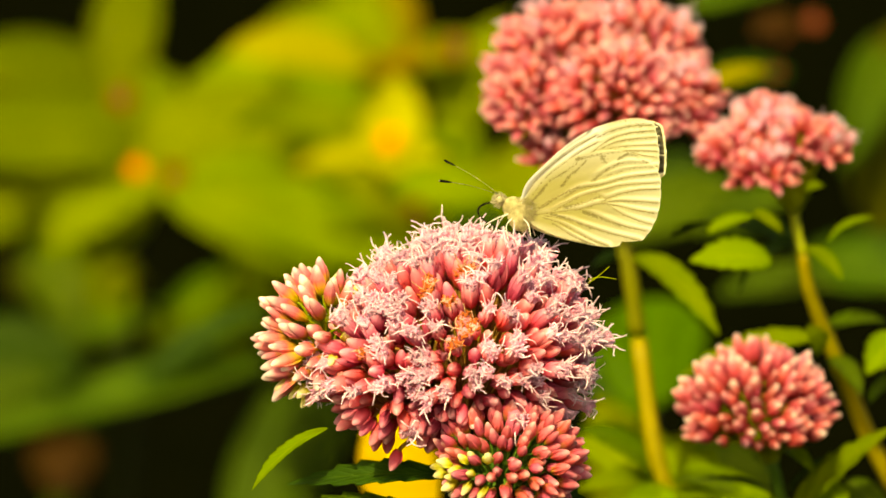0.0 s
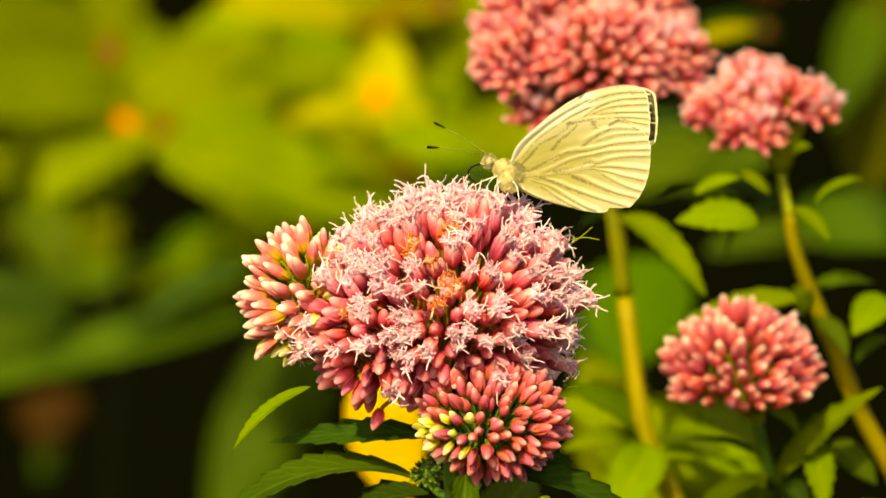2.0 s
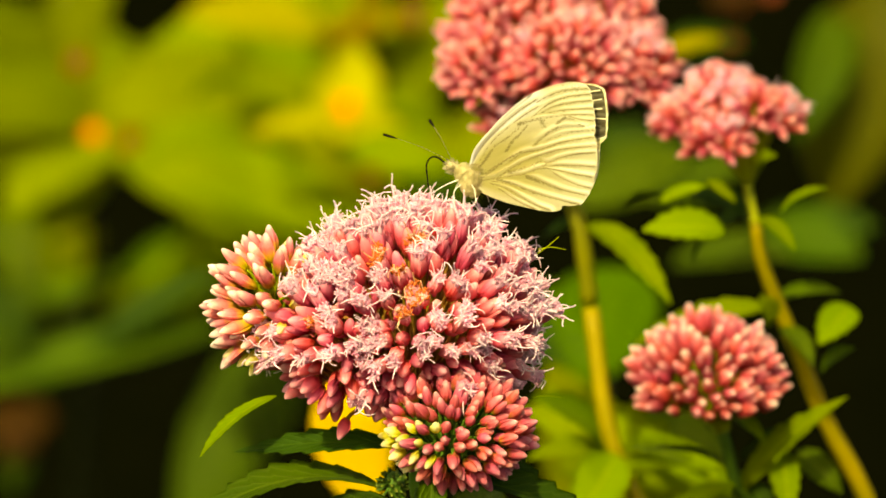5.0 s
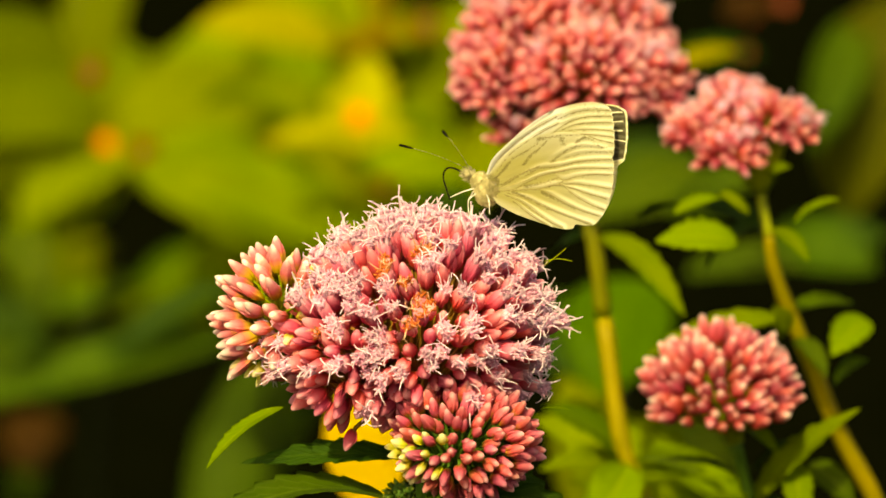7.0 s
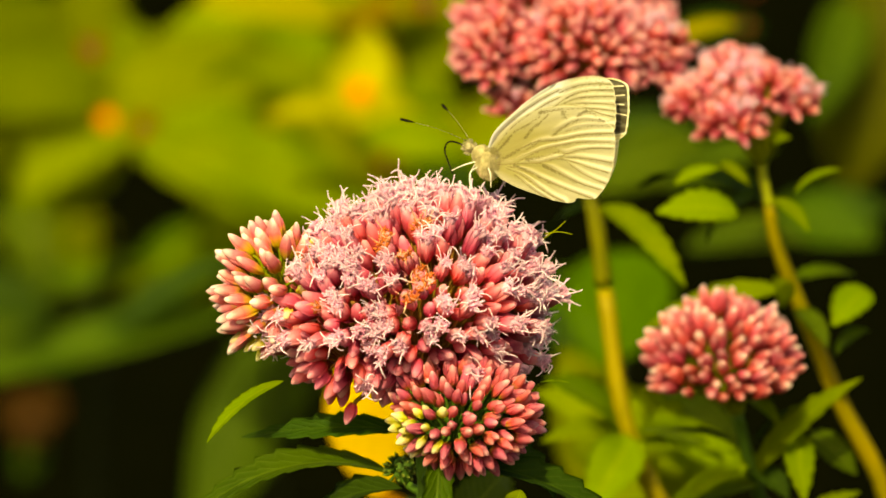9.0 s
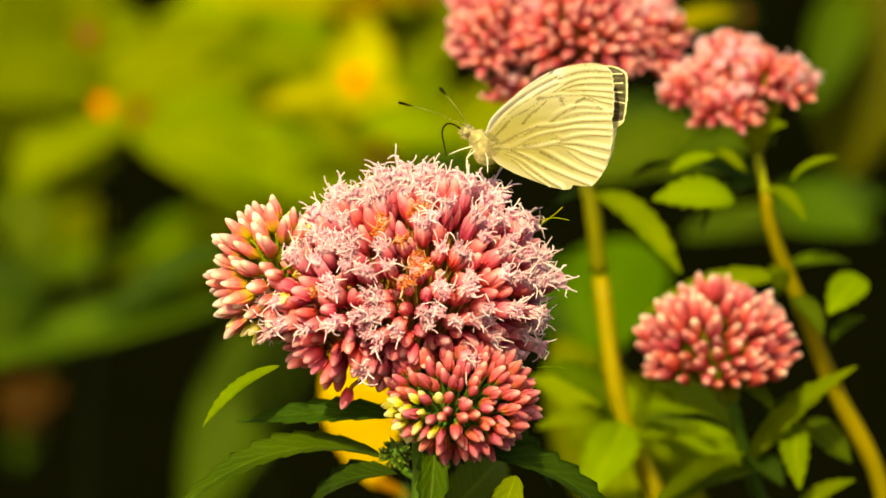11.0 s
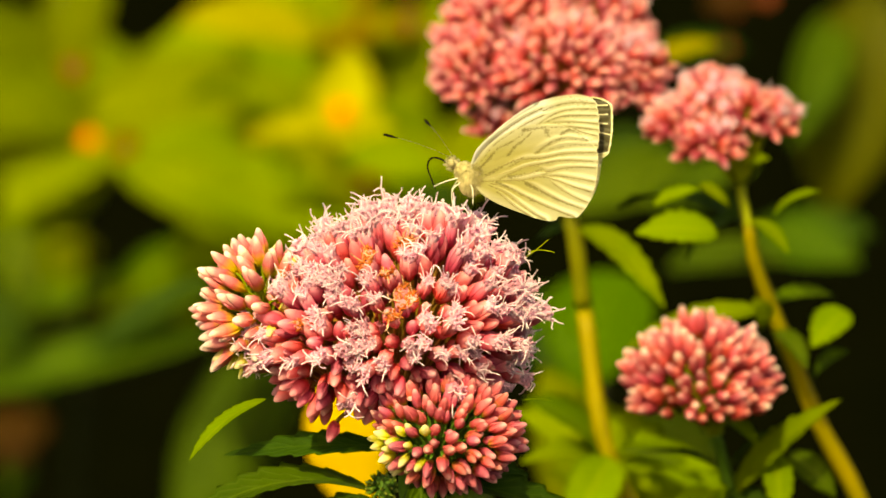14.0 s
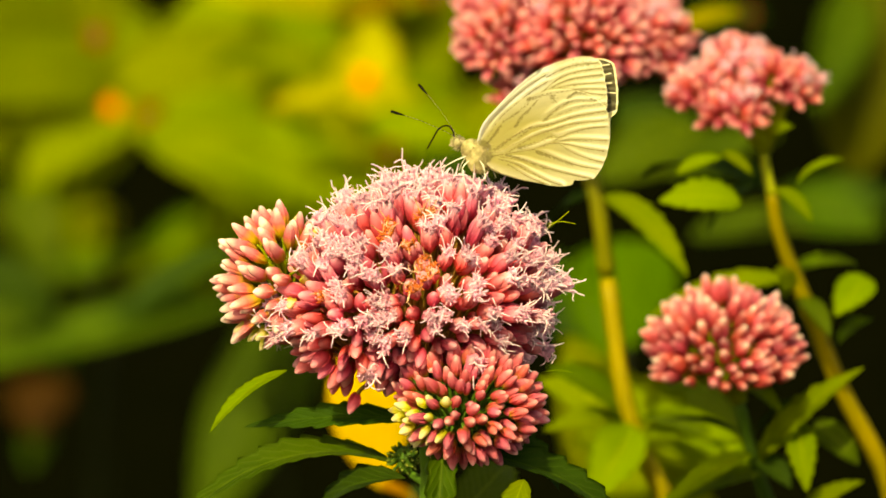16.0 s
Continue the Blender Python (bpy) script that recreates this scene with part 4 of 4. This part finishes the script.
def wing_material(name, base, rim, dust, costa=(0.70, 0.72, 0.70), pale=1.0):
    n = Nodes(name)
    uv = n.t.nodes.new("ShaderNodeTexCoord").outputs["UV"]
    sep = n.add("SeparateXYZ")
    n.link(uv, sep.inputs[0])
    at = n.add("Attribute")
    at.attribute_name = "scales"
    tint = n.add("SeparateColor")
    n.link(at.outputs["Color"], tint.inputs[0])
    scales = n.noise(5200, 2)
    col = n.ramp(sep.outputs[1], [(0.1, base), (0.45, base), (0.9, rim)])
    streak = n.add("TexNoise", Scale=1.0, Detail=3.0)
    mp = n.add("Mapping", Scale=(90.0, 2.5, 1.0))
    n.link(uv, mp.inputs[0])
    n.link(mp.outputs[0], streak.inputs["Vector"])
    col = n.mix(n.math("MULTIPLY", streak.outputs[0], 0.3), col, rim)
    grey = tuple(v * 0.42 for v in costa)
    lead = n.ramp(tint.outputs[2], [(0.5, costa), (0.66, costa), (0.76, grey), (0.88, grey), (0.96, costa)])
    col = n.mix(n.math("MINIMUM", n.math("MULTIPLY", tint.outputs[2], 2.4), 1.0), col, lead)
    # pale along the folds: light scales plus the ridge's sunlit side, painted in
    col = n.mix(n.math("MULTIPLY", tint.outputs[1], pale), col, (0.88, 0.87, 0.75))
    spread = n.math("ADD", n.math("MULTIPLY", n.math("SUBTRACT", n.noise(5600, 1), 0.5), 1.7), n.math("MULTIPLY", n.math("SUBTRACT", n.noise(700, 2), 0.5), 0.5))
    thick = n.math("ADD", tint.outputs[0], spread)
    specks = n.math("MULTIPLY", n.math("SUBTRACT", thick, 0.38), 3.0)
    specks = n.math("MINIMUM", n.math("MAXIMUM", specks, 0.0), 1.0)
    col = n.mix(n.math("MULTIPLY", specks, 0.75), col, dust)
    n.link(col, n.bsdf.inputs["Base Color"])
    n.bsdf.inputs["Roughness"].default_value = 0.7
    n.bsdf.inputs["Specular IOR Level"].default_value = 0.15
    n.bump(scales, 0.00006)
    n.translucent(col, 0.20)
    return n.mat


WING_UNDER = wing_material("wing_pale_yellow", (0.45, 0.42, 0.145), (0.60, 0.59, 0.42), (0.20, 0.165, 0.06))
WING_UPPER = wing_material("wing_cream", (0.78, 0.74, 0.45), (0.82, 0.79, 0.52), (0.45, 0.40, 0.18))
WING_TIP = wing_material("wing_dark_tip", (0.075, 0.060, 0.035), (0.11, 0.095, 0.055), (0.03, 0.025, 0.015), (0.09, 0.08, 0.05), 0.12)
VEIN = plain_material("vein_dusted", (0.22, 0.18, 0.07), (0.36, 0.31, 0.13), 2500, 0.8)
VEIN_PALE = plain_material("vein_pale", (0.66, 0.62, 0.44), (0.78, 0.75, 0.58), 900, 0.7)
VEIN_TAN = plain_material("vein_tan", (0.34, 0.28, 0.10), (0.46, 0.40, 0.18), 1500, 0.7)
FUR = plain_material("fur_golden_grey", (0.34, 0.30, 0.14), (0.56, 0.50, 0.28), 1500, 0.8, 0.15)
FUR_GREY = plain_material("fur_grey", (0.20, 0.17, 0.09), (0.50, 0.45, 0.28), 1500, 0.8, 0.15)
EYE = plain_material("eye_grey_green", (0.14, 0.13, 0.05), (0.40, 0.36, 0.20), 3000, 0.25)
BLACK = plain_material("horn_black", (0.005, 0.004, 0.003), (0.016, 0.012, 0.008), 1500, 0.8)
BLACK.node_tree.nodes["Principled BSDF"].inputs["Specular IOR Level"].default_value = 0.05
RING = plain_material("ring_buff", (0.26, 0.22, 0.13), (0.40, 0.35, 0.22), 1500, 0.7)
PALE = plain_material("limb_pale", (0.66, 0.65, 0.58), (0.80, 0.79, 0.72), 1500, 0.6)


def ellipsoid(bm, at, radii, lean=0.0, slot=0, u=16, v=10):
    m = Matrix.Translation(at) @ Matrix.Rotation(radians(lean), 4, "Y") @ Matrix.Diagonal((*radii, 1))
    bmesh.ops.create_uvsphere(bm, u_segments=u, v_segments=v, radius=1, matrix=m)


def fur(bm, at, radii, count, length, rng, way):
    for _ in range(count):
        d = Vector((rng.gauss(0, 1), rng.gauss(0, 1), rng.gauss(0, 1))).normalized()
        p = Vector(at) + Vector((d.x * radii[0], d.y * radii[1], d.z * radii[2])) * 0.95
        q = p + (d * 0.8 + Vector(way)) * length * rng.uniform(0.6, 1.2)
        tube(bm, [p, p.lerp(q, 0.5) + d * 0.04, q], [0.035, 0.028, 0.008], 3)


def antenna(parent):
    """Built along -x from its foot: ringed shaft with a dark, pale-tipped club."""
    bm = bmesh.new()
    path = spline([(0, 0, 0), (-2.5, 0, 0.15), (-5.5, 0, 0.12), (-9.6, 0, -0.3)], 16)
    n = len(path) - 1
    radii = [0.04 + 0.012 * (i % 2) if i < n * 0.84 else 0.06 + 0.14 * math.sin(math.pi * min(1, (i - n * 0.84) / (n * 0.16) * 0.72)) for i in range(n + 1)]
    tube(bm, path, radii, 6)
    for f in bm.faces:
        x = -f.calc_center_median().x
        f.material_index = 1 if (x < 8.0 and int(x / 0.19) % 3 == 0) or x > 9.5 else 0
    return part("antenna", bm, [BLACK, RING], parent, "ringed antenna with a black club")


def butterfly():
    rng = random.Random(77)
    fly = thing("butterfly", BED, "pale yellow butterfly with dark-dusted veins, wings closed, feeding", "butterfly")
    bm = bmesh.new()
    ellipsoid(bm, (-1.3, 0, 0.3), (1.5, 1.2, 1.3), 20)
    fur(bm, (-1.3, 0, 0.3), (1.5, 1.2, 1.3), 800, 0.4, rng, (0.3, 0, -0.1))
    ellipsoid(bm, (-0.4, 0, -0.7), (1.7, 1.35, 2.1), 12)
    fur(bm, (-0.4, 0, -0.7), (1.7, 1.35, 2.1), 1500, 0.4, rng, (0.4, 0, -0.2))
    fur(bm, (0.5, -0.75, 0.0), (1.2, 0.6, 1.5), 420, 0.45, rng, (0.9, 0.1, 0.1))
    part("thorax", bm, FUR, fly, "thorax with yellowish grey fur")
    bm = bmesh.new()
    path = spline([(0.2, 0, -0.2), (2.5, 0, -0.9), (5.0, 0, -1.6), (7.6, 0, -2.1)], 8)
    n = len(path) - 1
    tube(bm, path, [0.2 + 0.42 * math.sin(math.pi * (0.12 + 0.84 * i / n)) + 0.05 * math.sin(i * 2.1) for i in range(n + 1)], 12)
    part("abdomen", bm, FUR, fly)
    bm = bmesh.new()
    ellipsoid(bm, (-3.0, 0, 1.2), (0.75, 0.80, 0.72))
    fur(bm, (-3.0, 0, 1.2), (0.75, 0.80, 0.72), 260, 0.6, rng, (-0.5, 0, 0.1))
    tube(bm, spline([(-3.3, -0.25, 0.95), (-3.9, -0.3, 0.85), (-4.4, -0.3, 1.0)], 4), 0.11, 5)
    tube(bm, spline([(-3.3, 0.25, 0.95), (-3.9, 0.3, 0.85), (-4.4, 0.3, 1.0)], 4), 0.11, 5)
    head = part("head", bm, FUR_GREY, fly, "head with grey fur")
    for s in (-1, 1):
        bm = bmesh.new()
        ellipsoid(bm, (-3.15, 0.60 * s, 1.25), (0.56, 0.46, 0.62))
        part("eye", bm, EYE, head, "grey-green compound eye")
    fore = [(-0.38, 0, 1.10), (0.55, 0, 3.45), (3.05, 0, 5.95), (6.20, 0, 8.65), (9.50, 0, 10.65), (12.85, 0, 11.72), (15.40, 0, 12.08), (17.10, 0, 11.80),
            (17.95, 0, 11.25), (18.40, 0, 9.15), (18.55, 0, 6.75), (18.07, 0, 4.50), (13.12, 0, 2.02), (5.62, 0, 0.15), (0.22, 0, -0.15)]
    hind = [(-0.22, 0, 0.90), (2.25, 0, 4.05), (5.62, 0, 6.38), (9.38, 0, 7.65), (13.50, 0, 7.80), (16.88, 0, 6.67), (18.52, 0, 4.80), (18.72, 0, 2.40),
            (18.45, 0, 0.00), (17.55, 0, -2.30), (16.20, 0, -4.05), (15.50, 0, -4.25), (14.40, 0, -4.30), (13.60, 0, -4.25), (13.20, 0, -4.40), (13.00, 0, -4.80),
            (12.20, 0, -5.00), (10.60, 0, -4.90), (8.62, 0, -4.50), (4.88, 0, -3.60), (1.88, 0, -2.40), (0.07, 0, -0.90)]
    fore_veins = (((10.20, 9.55), (12.60, 10.55), (15.00, 11.00), (17.60, 11.10)),
                  ((9.64, 7.72), (11.93, 9.29), (14.72, 10.09), (17.89, 10.38)),
                  ((10.66, 8.07), (12.69, 8.90), (15.23, 9.33), (18.02, 9.51)),
                  ((11.68, 8.05), (13.71, 8.34), (15.74, 8.44), (18.10, 8.48)),
                  ((9.64, 7.10), (12.69, 7.65), (15.23, 7.75), (18.27, 7.62)),
                  ((13.20, 6.76), (14.72, 7.42), (16.24, 7.13), (18.40, 6.82)),
                  ((9.64, 4.10), (11.68, 5.42), (13.71, 6.19), (17.01, 6.16)),
                  ((11.17, 4.43), (13.20, 5.06), (15.48, 5.55), (18.58, 5.62)),
                  ((0.51, 2.09), (2.03, 4.17), (4.57, 6.28), (7.36, 8.28), (10.15, 9.84)),
                  ((1.40, 2.06), (3.05, 4.15), (5.33, 5.96), (8.12, 7.76), (10.41, 8.95)))
    hind_veins = (((5.58, 1.65), (7.87, 2.85), (10.66, 3.32), (13.96, 4.19), (18.73, 4.74)),
                  ((3.81, -0.37), (6.09, 0.89), (8.38, 1.93), (10.66, 2.57), (13.45, 3.20), (18.65, 3.51)),
                  ((10.28, 2.08), (11.42, 1.55), (13.20, 2.06), (15.74, 2.54), (18.65, 2.66)),
                  ((10.66, 0.82), (12.69, 1.12), (15.23, 1.05), (18.78, 0.76)),
                  ((1.52, -0.64), (3.81, -0.37), (6.35, -0.06), (7.87, 0.10), (10.66, 0.82), (12.69, 0.52), (15.23, -0.10), (18.58, -0.68)),
                  ((11.68, 0.55), (13.71, -0.71), (15.74, -1.56), (18.02, -2.17)),
                  ((7.87, 0.10), (9.64, -0.60), (11.93, -1.56), (14.21, -2.37), (17.46, -3.10)),
                  ((3.05, -0.73), (5.58, -1.17), (8.63, -2.17), (11.68, -3.15), (15.74, -4.16)),
                  ((2.79, -1.02), (5.33, -1.84), (7.61, -3.10), (9.64, -4.15), (11.47, -4.85)),
                  ((4.06, -1.76), (6.85, -3.53), (9.64, -4.75)),
                  ((10.66, 0.82), (11.47, 1.50)))
    dust_bands = (((1.32, 1.12), (2.79, 2.68), (3.93, 3.90), (5.84, 4.95), (7.61, 6.40)),
                  ((5.38, 3.11), (6.55, 4.48), (7.56, 5.35), (8.88, 6.57)),
                  ((7.36, 6.61), (9.14, 7.04), (10.81, 7.34)),
                  ((7.61, 6.70), (10.66, 7.32)),
                  ((10.81, 7.14), (11.02, 6.16)),
                  ((11.22, 7.06), (11.37, 6.15)),
                  ((10.81, 6.67), (11.37, 6.60)),
                  ((9.64, 3.80), (11.17, 5.01), (13.20, 6.06)),
                  ((2.28, 0.09), (4.31, 1.39), (6.35, 2.49), (7.87, 3.05)),
                  ((5.58, 0.25), (8.12, 0.84), (10.41, 1.68)),
                  ((8.12, -0.26), (10.66, -1.23), (13.20, -2.24)),
                  ((3.81, -0.55), (6.60, -1.45), (9.64, -2.60)),
                  ((13.20, 6.71), (14.62, 7.32), (16.90, 6.16)))
    pale_veins = (((1.78, -0.32), (4.31, 1.49), (6.35, 2.56), (7.87, 3.10)),
                  ((2.28, -0.21), (5.58, 0.95), (8.12, 1.89), (10.28, 2.08)),
                  ((3.05, -0.73), (5.58, -1.17), (8.63, -2.17)))
    tip_veins = (((9.38, 10.28), (13.88, 11.85), (17.62, 12.45)), ((10.12, 9.45), (13.88, 10.65), (18.52, 11.25)),
                 ((10.12, 8.85), (13.88, 9.53), (18.82, 10.05)), ((10.12, 8.25), (13.88, 8.55), (18.90, 8.70)),
                 ((10.12, 7.65), (13.88, 7.65), (18.90, 7.20)))
    lines = fore_veins + hind_veins
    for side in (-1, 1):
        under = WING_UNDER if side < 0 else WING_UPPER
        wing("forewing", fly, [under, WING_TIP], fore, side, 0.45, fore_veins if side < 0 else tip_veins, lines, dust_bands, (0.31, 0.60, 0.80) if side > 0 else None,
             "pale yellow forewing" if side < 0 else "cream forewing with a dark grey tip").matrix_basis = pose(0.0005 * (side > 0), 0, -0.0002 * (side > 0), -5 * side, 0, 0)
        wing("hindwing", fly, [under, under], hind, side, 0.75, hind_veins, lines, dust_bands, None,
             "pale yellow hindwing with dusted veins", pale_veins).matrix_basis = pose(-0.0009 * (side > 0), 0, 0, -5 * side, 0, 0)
    feet = (((-1.9, -0.7, -0.6), (-3.4, -1.3, -1.2), (-4.9, -1.6, -2.0)), ((-1.2, -0.8, -1.0), (-2.0, -1.9, -2.2), (-1.6, -2.4, -4.2)),
            ((-0.2, -0.8, -1.0), (0.9, -1.8, -2.0), (1.4, -2.4, -3.8)), ((-1.9, 0.7, -0.6), (-3.0, 1.5, -1.0), (-4.0, 2.0, -2.4)),
            ((-1.1, 0.8, -1.0), (-1.2, 1.8, -2.2), (-0.9, 2.2, -4.0)), ((-0.2, 0.8, -1.0), (0.6, 1.8, -1.8), (1.2, 2.2, -3.6)))
    for i, q in enumerate(feet):
        bm = bmesh.new()
        path = spline(q, 5)
        tube(bm, path, [0.085 - 0.004 * k for k in range(len(path))], 6)
        part("leg", bm, BLACK if i == 4 else PALE, fly)
    near, far = antenna(fly), antenna(fly)
    bm = bmesh.new()
    path = spline([(0, 0, 0), (-1.3, 0, 1.0), (-2.4, 0, 1.15), (-3.0, 0, 0.2), (-2.75, 0, -1.5), (-2.4, 0, -3.0)], 6)
    tube(bm, path, [0.15 - 0.002 * k for k in range(len(path))], 6)
    tongue = part("proboscis", bm, BLACK, fly, "thin black proboscis bent like an elbow")
    return fly, near, far, tongue


fly, antenna_near, antenna_far, tongue = butterfly()


plant = main_plant()
back_plants()
distance()


def sway(dx, dz):
    """The whole plant nodding in the breeze, in mm."""
    return BED @ pose(dx / 1000, 0, dz / 1000)


def perch(dx, dz, yaw, pitch):
    """The butterfly on the crown: its drift in mm, its turn and its tilt in degrees."""
    return BED @ pose((10.6 + dx) / 1000, 0, (5.2 + dz) / 1000, 0, pitch, yaw)


def feeler(foot, way, yaw, pitch):
    """An antenna whose shaft points along way, given in the axes of the bed."""
    turn = pose(0, 0, 0, 0, pitch, yaw).to_3x3().inverted()
    q = (turn @ Vector(way)).to_track_quat("-X", "Z").to_matrix().to_4x4()
    return Matrix.Translation(Vector(foot) / 1000) @ q


def motions():
    walk(plant, [
        (0.0, sway(0.00, -0.00)),
        (0.5, sway(-0.22, -0.05)),
        (1.0, sway(-0.39, 0.01)),
        (1.5, sway(-0.11, 0.19)),
        (2.0, sway(-0.45, 0.08)),
        (2.5, sway(0.30, -0.23)),
        (3.0, sway(-0.74, 0.04)),
        (3.5, sway(0.07, 0.01)),
        (4.0, sway(-0.20, -0.30)),
        (4.5, sway(-0.68, 0.09)),
        (5.0, sway(-0.32, -0.21)),
        (5.2, sway(-0.59, -0.52)),
        (7.3, sway(-1.20, -0.28)),
        (7.5, sway(-1.11, -0.45)),
        (8.0, sway(-0.93, 0.04)),
        (8.5, sway(-1.12, -0.68)),
        (9.0, sway(-1.28, -0.68)),
        (11.5, sway(-1.10, -0.71)),
        (12.0, sway(-0.69, -0.49)),
        (12.5, sway(-0.84, -0.57)),
        (13.0, sway(-1.05, -0.82)),
        (13.5, sway(-0.82, -0.73)),
        (14.0, sway(-0.72, -0.32)),
        (14.5, sway(-0.56, -0.62)),
        (15.0, sway(-0.42, -0.93)),
        (15.5, sway(-0.13, 0.01)),
        (16.0, sway(-1.03, -0.76)),
    ])
    walk(fly, [
        (0.0, perch(0.08, 0.08, -10.0, -0.4)),
        (0.5, perch(-0.10, 0.08, -10.0, 0.0)),
        (1.0, perch(-0.26, 0.17, -10.0, 0.3)),
        (1.5, perch(0.15, 0.16, -10.0, 0.8)),
        (2.0, perch(0.45, -0.16, -11.0, 1.4)),
        (2.5, perch(1.28, -0.56, -12.0, 0.6)),
        (3.0, perch(-0.30, -0.18, -10.0, -1.8)),
        (3.5, perch(0.70, -0.20, -10.0, -1.2)),
        (4.0, perch(0.25, -0.57, -9.0, -1.5)),
        (4.2, perch(-0.60, 0.15, -22.0, -4.0)),
        (4.5, perch(-1.00, 0.50, -25.5, -4.0)),
        (5.0, perch(-0.22, 0.38, -25.5, -1.6)),
        (5.2, perch(-0.35, 0.20, -25.5, 0.0)),
        (7.3, perch(0.23, 0.53, -26.0, 3.4)),
        (7.5, perch(0.34, 0.36, -26.0, 3.4)),
        (8.0, perch(0.56, 0.85, -26.0, 3.5)),
        (8.5, perch(0.42, 0.13, -26.0, 3.6)),
        (9.0, perch(0.26, 0.13, -26.0, 3.8)),
        (11.5, perch(0.46, 0.28, -26.0, 4.9)),
        (12.0, perch(0.84, 0.50, -26.0, 5.0)),
        (12.5, perch(0.66, 0.44, -26.0, 5.1)),
        (13.0, perch(0.45, 0.20, -26.0, 5.0)),
        (13.5, perch(0.70, 0.30, -26.0, 5.0)),
        (14.0, perch(0.78, 0.70, -26.0, 4.8)),
        (14.5, perch(0.95, 0.40, -26.0, 4.8)),
        (15.0, perch(1.08, 0.10, -26.0, 4.6)),
        (15.3, perch(0.60, 0.30, -23.5, 1.5)),
        (15.5, perch(-0.20, 0.42, -20.5, -0.9)),
        (16.0, perch(-1.30, -0.40, -20.5, -2.5)),
    ])
    a, b = (-3.3, -0.3, 1.95), (-3.3, 0.3, 1.95)
    walk(antenna_near, [
        (0.0, feeler(a, (-90, -60, 25), -10, 0)), (1.5, feeler(a, (-95, -56, 13), -10, 1)), (3.0, feeler(a, (-88, -54, 19), -10, -2)),
        (4.0, feeler(a, (-86, -60, 9), -9, -1.5)), (4.3, feeler(a, (-110, -25, 40), -23, -5)), (5.0, feeler(a, (-115, -10, 50), -25, -1)),
        (7.5, feeler(a, (-120, -10, 43), -26, 3.4)), (15.0, feeler(a, (-122, -10, 45), -26, 4.6)), (16.0, feeler(a, (-108, -25, 46), -20.5, -2.5))])
    walk(antenna_far, [
        (0.0, feeler(b, (-85, 50, 59), -10, 0)), (1.5, feeler(b, (-90, 50, 53), -10, 1)), (3.0, feeler(b, (-92, 50, 63), -10, -2)),
        (4.0, feeler(b, (-95, 45, 55), -9, -1.5)), (4.3, feeler(b, (-60, 75, 68), -23, -5)), (5.0, feeler(b, (-37, 88, 72), -25, -1)),
        (7.5, feeler(b, (-44, 88, 64), -26, 3.4)), (15.0, feeler(b, (-48, 86, 66), -26, 4.6)), (16.0, feeler(b, (-62, 45, 88), -20.5, -2.5))])
    m = (-3.6, 0, 1.05)
    m = [v / 1000 for v in m]
    walk(tongue, [
        (0.0, pose(*m, 0, -48, 10)), (1.5, pose(*m, 0, -52, 10)), (4.0, pose(*m, 0, -45, 10)), (4.5, pose(*m, 0, 8, 22)), (5.2, pose(*m, 0, 8, 22)),
        (7.5, pose(*m, 0, -12, 20)), (9.0, pose(*m, 0, -12, 20)), (11.5, pose(*m, 0, -2, 20)), (12.5, pose(*m, 0, 0, 20)), (14.5, pose(*m, 0, -16, 20)),
        (15.2, pose(*m, 0, 6, 18)), (15.5, pose(*m, 0, 44, 16)), (16.0, pose(*m, 0, 44, 14))])


motions()
